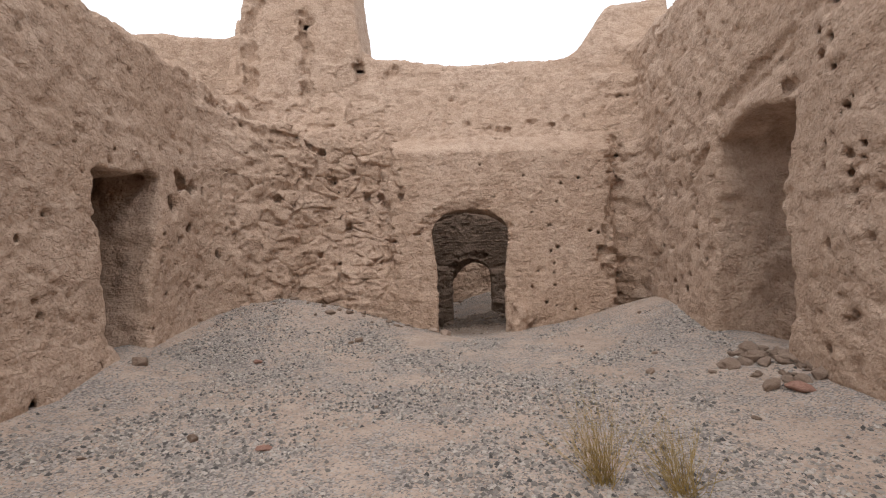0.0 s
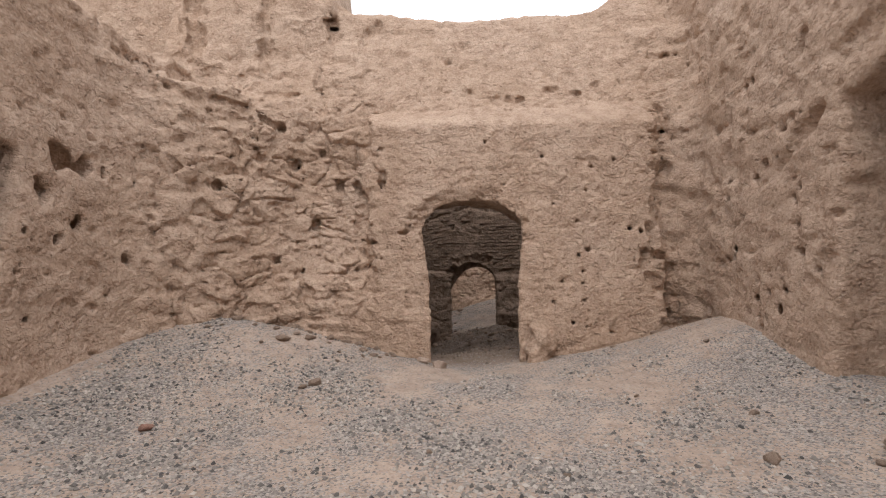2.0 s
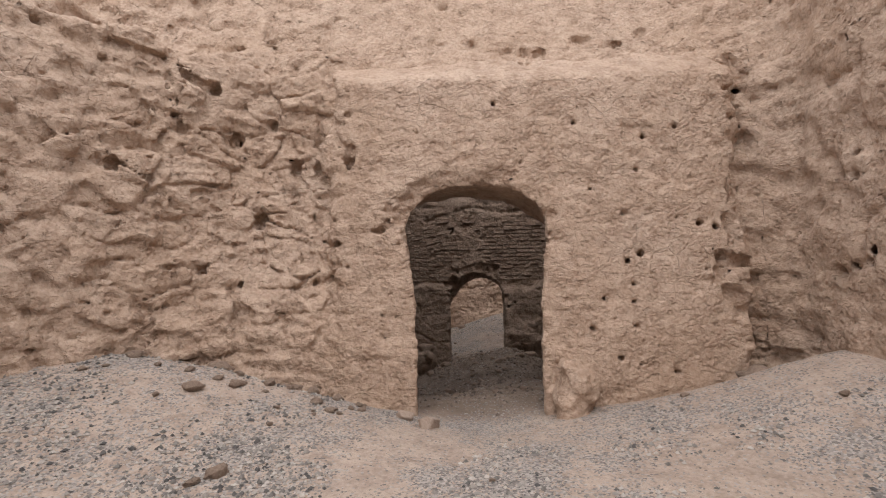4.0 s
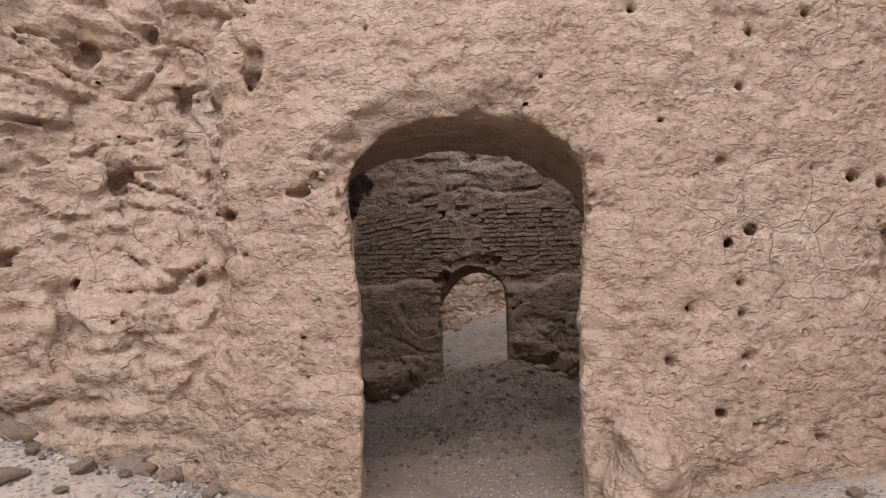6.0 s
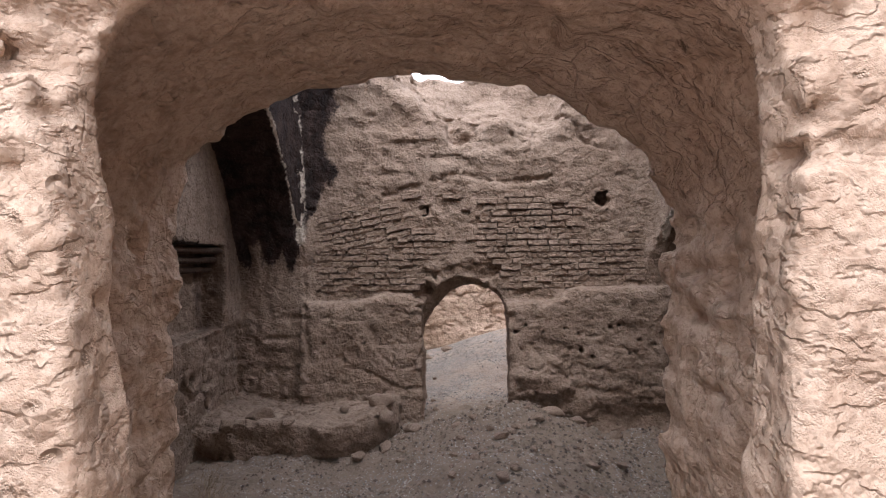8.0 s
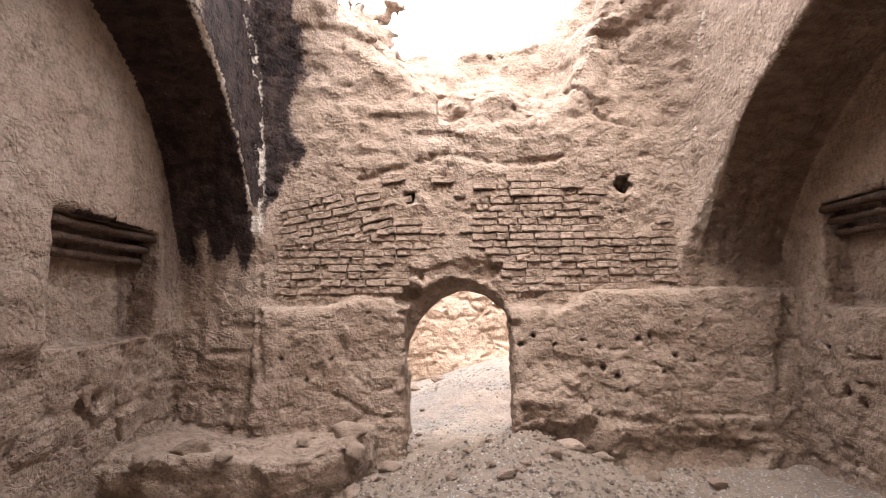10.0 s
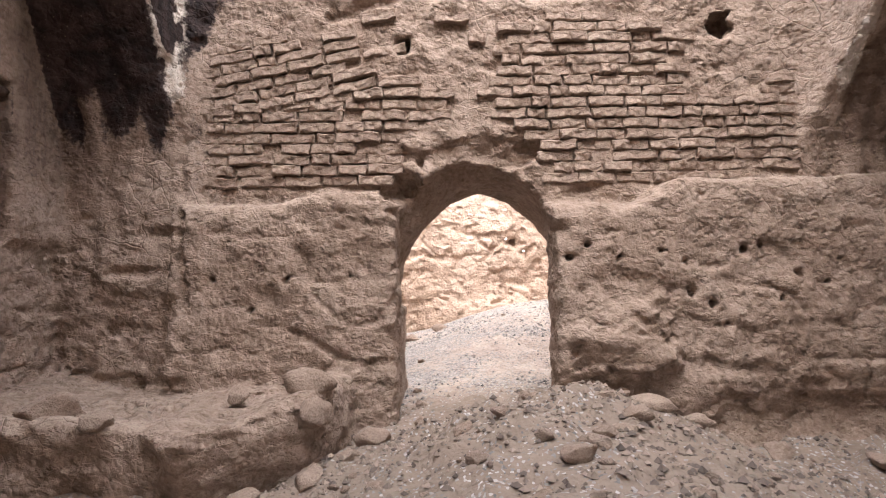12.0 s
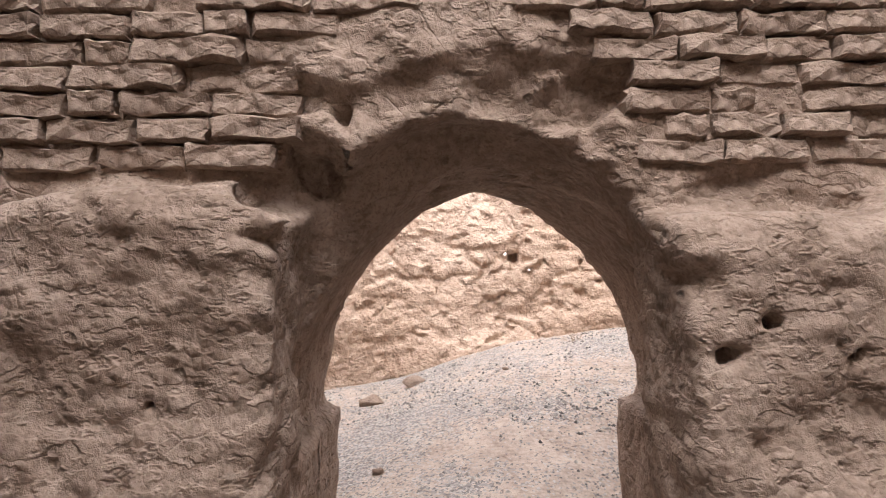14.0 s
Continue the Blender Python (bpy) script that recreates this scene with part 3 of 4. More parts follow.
def extract(lo, hi, h, use, crumbs):
    """Surface nets over the blocks that the surface crosses. Returns points and quads."""
    B = 8
    lo, hi = np.array(lo, float), np.array(hi, float)
    nb = np.ceil((hi - lo) / (B * h)).astype(int)
    g = np.stack(np.meshgrid(*[np.arange(n) for n in nb], indexing="ij"), -1).reshape(-1, 3)
    c = (lo + (g + 0.5) * B * h).astype(np.float32)
    g = g[np.abs(shape(c[:, 0], c[:, 1], c[:, 2], use)) < B * h * 1.05 + 0.1]
    dims = nb * B + 2
    off = np.stack(np.meshgrid(*[np.arange(B + 1)] * 3, indexing="ij"), -1).reshape(-1, 3)
    corner = np.array([(i, j, k) for i in (0, 1) for j in (0, 1) for k in (0, 1)])
    edges = [(a, b) for a in range(8) for b in range(a + 1, 8) if np.abs(corner[a] - corner[b]).sum() == 1]
    keys, places, quads = [], [], []
    for s in range(0, len(g), 1500):
        gb = g[s:s + 1500]
        idx = gb[:, None, :] * B + off[None]
        p = (lo + idx * h).astype(np.float32)
        x, y, z = p[..., 0], p[..., 1], p[..., 2]
        d = shape(x, y, z, use)
        m = np.abs(d) < 0.13
        d[m] += weather(x[m], y[m], z[m])
        mid = lo + (gb + 0.5) * B * h
        for a, b, r in STAMPS:
            near = np.nonzero((np.abs(mid - (a + b) / 2) < np.abs(a - b) / 2 + r + B * h * 0.55).all(1))[0]
            if len(near):
                q = p[near]
                ab = b - a
                t = np.clip(((q - a) @ ab) / max(float(ab @ ab), 1e-6), 0, 1)
                rr = r * (1 + 0.6 * vn(q[..., 0], q[..., 1], q[..., 2], max(r, 0.05) * 1.3, 43) + 0.5 * vn(q[..., 0], q[..., 1], q[..., 2], max(r, 0.05) * 0.7, 44))
                d[near] = smax(d[near], rr - np.linalg.norm(q - a - t[..., None] * ab, axis=-1), 0.02)
        v = d.reshape(-1, B + 1, B + 1, B + 1)
        cells = np.stack([v[:, i:i + B, j:j + B, k:k + B] for i, j, k in corner], -1)
        inside = cells < 0
        n = inside.sum(-1)
        m = np.nonzero((n > 0) & (n < 8))
        vals = cells[m]
        base = gb[m[0]] * B + np.stack(m[1:], -1)
        pos, cnt = np.zeros((len(vals), 3)), np.zeros(len(vals))
        for a, b in edges:
            va, vb = vals[:, a], vals[:, b]
            x_ = (va < 0) != (vb < 0)
            t = np.where(x_, va / np.where(x_, va - vb, 1), 0)
            pos += x_[:, None] * (corner[a] + t[:, None] * (corner[b] - corner[a]))
            cnt += x_
        places.append(lo + (base + pos / cnt[:, None]) * h)
        flat = lambda c: (c[:, 0] * dims[1] + c[:, 1]) * dims[2] + c[:, 2]
        keys.append(flat(base))
        for ax, far in ((0, 4), (1, 2), (2, 1)):
            u, w = np.eye(3, dtype=int)[(ax + 1) % 3], np.eye(3, dtype=int)[(ax + 2) % 3]
            s0, s1 = vals[:, 0] < 0, vals[:, far] < 0
            for sel, order in ((s0 & ~s1, 1), (~s0 & s1, -1)):
                bb = base[sel]
                bb = bb[(bb[:, (ax + 1) % 3] > 0) & (bb[:, (ax + 2) % 3] > 0)]
                quads.append(np.stack([flat(bb), flat(bb - u), flat(bb - u - w), flat(bb - w)][::order], -1))
    keys, places, quads = np.concatenate(keys), np.concatenate(places), np.concatenate(quads)
    sort = np.argsort(keys)
    keys, places = keys[sort], places[sort]
    at = np.searchsorted(keys, quads).clip(0, len(keys) - 1)
    quads = at[(keys[at] == quads).all(1)]
    if not crumbs:
        return places, quads
    # drop crumbs that hang free of the mass
    mark = np.arange(len(places))
    for _ in range(60):
        low = mark[quads].min(1)
        nxt = mark.copy()
        for k in range(4):
            np.minimum.at(nxt, quads[:, k], low)
        nxt = nxt[nxt]
        if (nxt == mark).all():
            break
        mark = nxt
    size = np.bincount(mark, minlength=len(places))
    return places, quads[size[mark[quads[:, 0]]] > 4000]


def mesh_of(name, pts, quads, mats, smooth=True, slot=None):
    me = bpy.data.meshes.new(name)
    me.vertices.add(len(pts))
    me.vertices.foreach_set("co", np.asarray(pts, np.float32).ravel())
    n = quads.shape[1]
    me.loops.add(quads.size)
    me.loops.foreach_set("vertex_index", quads.ravel().astype(np.int32))
    me.polygons.add(len(quads))
    me.polygons.foreach_set("loop_start", np.arange(0, quads.size, n, dtype=np.int32))
    me.polygons.foreach_set("loop_total", np.full(len(quads), n, np.int32))
    for m in mats:
        me.materials.append(m)
    if slot is not None:
        me.polygons.foreach_set("material_index", slot.astype(np.int32))
    me.polygons.foreach_set("use_smooth", np.full(len(quads), smooth))
    me.update(calc_edges=True)
    me.validate()
    return me



# ---- cracks, weep holes and putlog holes ----
rng = np.random.default_rng(11)


def meet(p, way, use, far=4.0):
    """Where a line from p along way first enters the earth."""
    k = np.linspace(0, far, 200).astype(np.float32)
    q = [np.float32(a) + k * np.float32(b) for a, b in zip(p, way)]
    d = shape(*q, use)
    i = int(np.argmax(d < 0))
    return np.array([a[i] for a in q])


def front(x, z):
    return meet((x, 7.0, z), (0, 1, 0), [courts])


def inner_front(x, z):
    return meet((x, 12.6, z), (0, 1, 0), [chamber])


def front_crack(points, r, wander=0.045, at=front):
    crack([at(x, z) + (0, 0.25 * r, 0) for x, z in points], r, rng, wander)


def face_hole(x, z, r=0.028, depth=0.12, at=front):
    p = at(x, z)
    cut(p - (0, 0.05, 0), p + (rng.normal(0, 0.03), depth, rng.normal(0, 0.02)), r)


for x, z in ((0.6, 2.19), (1.35, 1.64), (-0.64, 0.86), (1.2, 1.95), (1.5, 1.72), (1.5, 1.3), (1.62, 1.36), (1.55, 1.1), (1.56, 0.95), (1.58, 0.74), (1.3, 0.98), (2.15, 1.62), (2.28, 1.58), (2.25, 1.38),
             (2.2, 1.22), (1.2, 0.72), (1.58, 0.4), (1.4, 0.46), (1.2, 0.4), (1.9, 0.34), (-0.62, 0.68), (-0.95, 1.3), (1.1, 2.55), (1.7, 2.4), (1.95, 1.66), (1.66, 2.1), (2.0, 2.5), (0.4, 2.75), (-0.3, 2.5), (1.05, 0.55)):
    face_hole(x, z, rng.uniform(0.013, 0.027))
# splits either side of the thick face
front_crack([(2.68, 3.2), (2.66, 2.75), (2.68, 2.35), (2.5, 1.95), (2.52, 1.6), (2.3, 1.3), (2.35, 1.05), (2.5, 0.85), (2.72, 0.5)], 0.06)
front_crack([(2.35, 1.3), (2.6, 1.25), (2.75, 1.1)], 0.05)
front_crack([(2.5, 1.95), (2.7, 1.9)], 0.04)
front_crack([(-1.1, 3.3), (-1.08, 2.6), (-0.9, 2.25), (-1.2, 2.05), (-1.35, 2.2)], 0.045)
front_crack([(-1.42, 2.15), (-1.52, 1.6), (-1.5, 1.1), (-1.55, 0.55)], 0.035)
front_crack([(-1.1, 1.9), (-1.22, 1.4), (-1.18, 0.9), (-1.3, 0.5)], 0.028)
front_crack([(-2.53, 3.4), (-2.59, 3.25), (-2.3, 3.06), (-2.34, 2.74), (-1.99, 2.42), (-1.86, 1.8)], 0.045)
front_crack([(-1.86, 1.75), (-1.98, 1.5), (-1.98, 1.1), (-1.95, 0.7)], 0.035)
front_crack([(-1.57, 1.33), (-1.6, 1.0), (-1.55, 0.7)], 0.03)
front_crack([(-2.6, 3.1), (-2.5, 2.6), (-2.65, 2.1)], 0.035)
front_crack([(-2.9, 1.2), (-2.6, 0.95), (-2.2, 1.05), (-1.8, 0.9)], 0.03)
front_crack([(-2.4, 2.0), (-2.0, 2.05), (-1.7, 1.95)], 0.022)
front_crack([(-3.2, 1.5), (-3.0, 1.0), (-2.7, 0.75)], 0.03)
for x, z, r in ((-1.86, 1.78, 0.1), (-2.11, 2.57, 0.1), (-0.97, 2.25, 0.05), (-1.6, 2.29, 0.07), (-2.3, 3.06, 0.06), (-1.3, 2.3, 0.07), (-1.8, 2.75, 0.06), (-2.3, 1.3, 0.045), (-2.9, 2.2, 0.07), (-2.5, 2.6, 0.05), (-1.0, 1.5, 0.03), (-1.25, 1.15, 0.03), (-1.95, 1.2, 0.03), (2.3, 1.28, 0.06), (2.62, 0.9, 0.08)):
    face_hole(x, z, r, 0.1)
# loose blocks edge in the slumped corner
for i in range(26):
    x, z = rng.uniform(-3.0, -1.0), rng.uniform(0.6, 3.2)
    w = rng.uniform(0.08, 0.3)
    front_crack([(x, z), (x + w, z + rng.normal(0, 0.04))], rng.uniform(0.012, 0.025), 0.02)
for i in range(16):
    x, z = rng.uniform(2.3, 2.95), rng.uniform(0.5, 3.2)
    front_crack([(x, z), (x + rng.uniform(0.08, 0.25), z + rng.normal(0, 0.04))], rng.uniform(0.012, 0.025), 0.02)
# tower stump and upper wall
front_crack([(-3.85, 6.4), (-3.9, 5.3), (-3.8, 4.7), (-3.7, 4.1), (-3.4, 3.63)], 0.1)
front_crack([(-2.85, 5.9), (-2.8, 5.1), (-2.78, 4.4), (-2.7, 3.95)], 0.085)
front_crack([(-3.6, 3.95), (-3.0, 4.0), (-2.6, 3.9)], 0.055)
crack([(-1.85, 10.1, 4.95), (-1.8, 9.95, 4.5)], 0.08, rng)
crack([(-1.1, 10.1, 4.85), (-1.35, 10.0, 4.55)], 0.07, rng)
for x, z, w in ((0.6, 3.5, 0.16), (0.75, 3.47, 0.2), (1.35, 3.62, 0.06), (1.7, 3.55, 0.05), (0.2, 3.6, 0.05), (2.4, 3.6, 0.07), (1.95, 3.66, 0.05), (-0.1, 4.1, 0.04)):
    cut((x - w, 9.38 + 0.4 * (z - 3.2), z), (x + w, 9.45 + 0.4 * (z - 3.2), z), 0.06)
# eyebrow split over the arch
crack([(-0.35, 8.74, 1.98), (-0.1, 8.76, 2.1), (0.2, 8.77, 2.1), (0.55, 8.77, 2.13)], 0.032, rng, 0.03)
crack([(0.86, 8.74, 1.7), (0.74, 8.76, 1.86), (0.62, 8.76, 1.95)], 0.035, rng, 0.02)
# right wall: two long slots, beam sockets and weathered pits
crack([(3.11, 5.2, 3.3), (3.11, 5.9, 3.12), (3.11, 6.6, 2.95)], 0.07, rng, 0.015)
crack([(3.11, 5.25, 3.1), (3.11, 5.8, 3.0), (3.11, 6.4, 2.88)], 0.06, rng, 0.015)
cut((3.05, 4.9, 2.8), (3.2, 5.3, 2.84), 0.06)
crack([(3.11, 6.75, 2.5), (3.11, 7.0, 2.35), (3.11, 7.15, 2.2)], 0.05, rng, 0.04)
for i in range(70):
    y, z = rng.uniform(2.6, 4.7), rng.uniform(0.4, 4.2)
    x = 3.03 + 0.03 * (z - 1) - 0.22 * (1 - min(max((z - 2.6) / 1.6, 0), 1)) * min(max((4.75 - y) / 1.3, 0), 1)
    cut((x - 0.05, y - rng.uniform(0, 0.07), z), (x + 0.07, y + rng.uniform(0, 0.05), z + 0.03), rng.uniform(0.02, 0.045))
for i in range(45):
    y, z = rng.uniform(6.7, 8.4), rng.uniform(0.5, 4.2)
    cut((3.0, y, z), (3.16, y + rng.normal(0, 0.05), z), rng.uniform(0.02, 0.05))
# left wall: pits and slanting strokes
for i in range(60):
    y, z = rng.uniform(3.0, 8.0), rng.uniform(0.6, 3.4)
    cut((-3.7, y, z), (-3.5, y + rng.normal(0, 0.05), z), rng.uniform(0.015, 0.04))
for y, z, r in ((7.1, 1.72, 0.08), (7.0, 2.35, 0.12), (7.25, 2.3, 0.1), (6.7, 2.0, 0.1), (6.85, 1.6, 0.05), (7.6, 1.4, 0.06)):
    cut((-3.75, y, z), (-3.5, y, z - 0.05), r)
crack([(-3.52, 3.9, 0.16), (-3.5, 4.4, 0.2), (-3.5, 4.9, 0.27), (-3.48, 5.15, 0.3)], 0.055, rng, 0.02)
# slanting strokes and small pits left by rain on the long walls
for i in range(150):
    y, z = rng.uniform(3.0, 7.6), rng.uniform(0.4, 3.7)
    p = meet((-2.2, y, z), (-1, 0, 0), [courts], 2.2)
    if p[0] > -3.9 and p[0] < -3.2:
        w = rng.uniform(0.04, 0.16)
        cut(p, p + (rng.normal(0, 0.012), w, -0.35 * w), rng.uniform(0.014, 0.03))
for i in range(150):
    y, z = rng.uniform(2.8, 8.2), rng.uniform(0.4, 4.6)
    p = meet((2.2, y, z), (1, 0, 0), [courts], 1.6)
    if p[0] < 3.4 and p[0] > 2.7:
        w = rng.uniform(0.03, 0.14)
        cut(p, p + (rng.normal(0.01, 0.012), w, -0.2 * w), rng.uniform(0.02, 0.044))
for points in ([(5.1, 3.35), (5.7, 3.2), (6.6, 2.98)], [(5.15, 3.15), (5.8, 3.02), (6.5, 2.88)], [(6.7, 2.55), (6.95, 2.4), (7.15, 2.2), (7.3, 2.1)]):
    crack([meet((2.2, y, z), (1, 0, 0), [courts], 1.8) + (0.01, 0, 0) for y, z in points], 0.045, rng, 0.012)
# chamber: putlog holes, splits, small pits
for x, z, r in ((-0.1, 1.92, 0.075), (2.05, 2.0, 0.085), (-0.06, 0.95, 0.07)):
    face_hole(x, z, r, 0.16, inner_front)
for points, r in (([(-1.62, 1.75), (-1.6, 1.1), (-1.55, 0.6), (-1.5, 0.1)], 0.03), ([(3.5, 1.5), (3.52, 0.9), (3.45, 0.3), (3.4, 0.0)], 0.05), ([(1.25, 0.45), (1.3, 0.1), (1.5, -0.1), (1.8, -0.25), (2.1, -0.3)], 0.026),
                  ([(0.95, -0.25), (1.08, 0.02), (1.05, 0.22), (1.25, 0.3), (1.32, 0.1)], 0.014), ([(1.0, 0.05), (1.2, 0.0), (1.4, 0.08)], 0.013), ([(-1.0, 0.02), (-0.7, -0.05), (-0.5, -0.2), (-0.15, -0.24)], 0.022),
                  ([(-0.75, 0.45), (-0.72, 0.3), (-0.5, 0.26)], 0.01), ([(2.2, 0.5), (2.5, 0.35), (2.6, 0.1)], 0.02), ([(2.7, 0.4), (2.9, 0.1), (3.2, 0.05)], 0.02), ([(-0.6, 2.1), (-0.2, 2.2), (0.3, 2.35)], 0.03), ([(0.4, 2.35), (0.9, 2.25), (1.5, 2.3)], 0.025)):
    front_crack(points, r, 0.02, inner_front)
for x, z in ((-0.85, 0.28), (-0.45, 0.3), (-1.35, 0.3), (0.98, 0.42), (1.3, 0.42), (1.55, 0.46), (1.75, 0.2), (2.1, 0.44), (2.2, 0.45), (2.45, 0.3), (1.95, -0.02), (1.1, 0.5), (1.7, 0.4), (1.85, 0.12), (2.3, 0.15), (2.6, 0.25), (-1.1, 0.1)):
    face_hole(x, z, rng.uniform(0.014, 0.03), 0.1, inner_front)
# arch stones hanging over the low passage
front_crack([(0.0, 1.12), (0.2, 1.2), (0.4, 1.24), (0.62, 1.2), (0.85, 1.08)], 0.02, 0.02, inner_front)
for x in (0.1, 0.3, 0.52, 0.7):
    front_crack([(x, 1.0), (x + 0.04 * (x - 0.4), 1.22)], 0.014, 0.01, inner_front)
def west_face(y, z):
    return meet((-1.2, y, z), (-1, 0, 0), [chamber, openings], 2.0)


def east_face(y, z):
    return meet((2.4, y, z), (1, 0, 0), [chamber, openings], 2.0)


for at, points, r in ((west_face, [(12.85, 0.5), (12.95, 0.2), (12.9, -0.05), (13.05, -0.3)], 0.026), (west_face, [(13.45, 0.52), (13.4, 0.2), (13.5, 0.0), (13.6, -0.25)], 0.024), (west_face, [(12.3, -0.22), (12.8, -0.15), (13.3, -0.05), (13.7, 0.05)], 0.022),
                      (west_face, [(12.4, 0.5), (12.45, 0.1), (12.3, -0.2)], 0.022), (west_face, [(13.5, 0.45), (13.75, 0.38), (13.9, 0.4)], 0.018), (west_face, [(11.6, 0.4), (12.2, 0.3), (12.6, 0.42)], 0.018),
                      (east_face, [(13.9, 1.4), (13.85, 0.8), (13.9, 0.3), (13.8, -0.1)], 0.03), (east_face, [(12.9, 0.5), (13.2, 0.35), (13.6, 0.3)], 0.018), (east_face, [(12.6, 0.1), (13.0, -0.05), (13.5, 0.0)], 0.024)):
    crack([at(y, z) for y, z in points], r, rng, 0.02)
for i in range(14):
    p = east_face(rng.uniform(12.5, 13.9), rng.uniform(-0.1, 0.7))
    cut(p - (0.03, 0, 0), p + (0.08, 0.02, 0), rng.uniform(0.018, 0.04))
crack([(-2.42, 12.9, 0.5), (-2.42, 12.95, 0.1), (-2.42, 13.2, -0.3)], 0.03, rng)
crack([(-2.42, 13.4, 0.5), (-2.42, 13.35, 0.0), (-2.42, 13.5, -0.3)], 0.03, rng)
crack([(-2.42, 12.2, -0.2), (-2.42, 12.9, -0.15), (-2.42, 13.5, 0.0)], 0.025, rng)
cut((-2.5, 13.1, 0.15), (-2.35, 13.1, 0.15), 0.05)
# far court: splits in the coarse wall
def far_front(x, z):
    return meet((x, 16.2, z), (0, 1, 0), [far_wall])


for i in range(34):
    x, z = rng.uniform(-1.0, 2.4), rng.uniform(-0.1, 1.7)
    a = rng.uniform(-0.5, 0.5)
    front_crack([(x, z), (x + 0.5 * a, z - rng.uniform(0.0, 0.12)), (x + a, z - rng.uniform(0.0, 0.35))], rng.uniform(0.012, 0.035), 0.03, far_front)
face_hole(1.2, 0.75, 0.07, 0.15, far_front)

# ---- ground ----
def ground_sheet():
    def axis(a, b, fine, lo, hi):
        core = np.arange(a, b, fine)
        return np.concatenate([-np.geomspace(1, 2200, 26)[::-1] + a, core, b - fine + np.geomspace(1, 2200, 26)])
    xs, ys = axis(-4.6, 4.6, 0.045, 0, 0), axis(-4, 20.0, 0.045, 0, 0)
    X, Y = np.meshgrid(xs, ys, indexing="ij")
    Z = ground_z(X.astype(np.float32), Y.astype(np.float32))
    i = np.arange(len(xs) * len(ys)).reshape(len(xs), len(ys))
    q = np.stack([i[:-1, :-1], i[1:, :-1], i[1:, 1:], i[:-1, 1:]], -1).reshape(-1, 4)
    me = mesh_of("ground", np.stack([X, Y, Z], -1).reshape(-1, 3), q, [GROUND])
    # drops inside the chamber: less gravel, and shade painted on the floor
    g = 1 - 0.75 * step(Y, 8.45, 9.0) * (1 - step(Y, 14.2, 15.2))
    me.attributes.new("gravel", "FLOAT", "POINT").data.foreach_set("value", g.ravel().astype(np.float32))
    return tagged(new("ground", me), "dusty earth floor strewn with grey gravel", "ground", kind="structure")


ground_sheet()

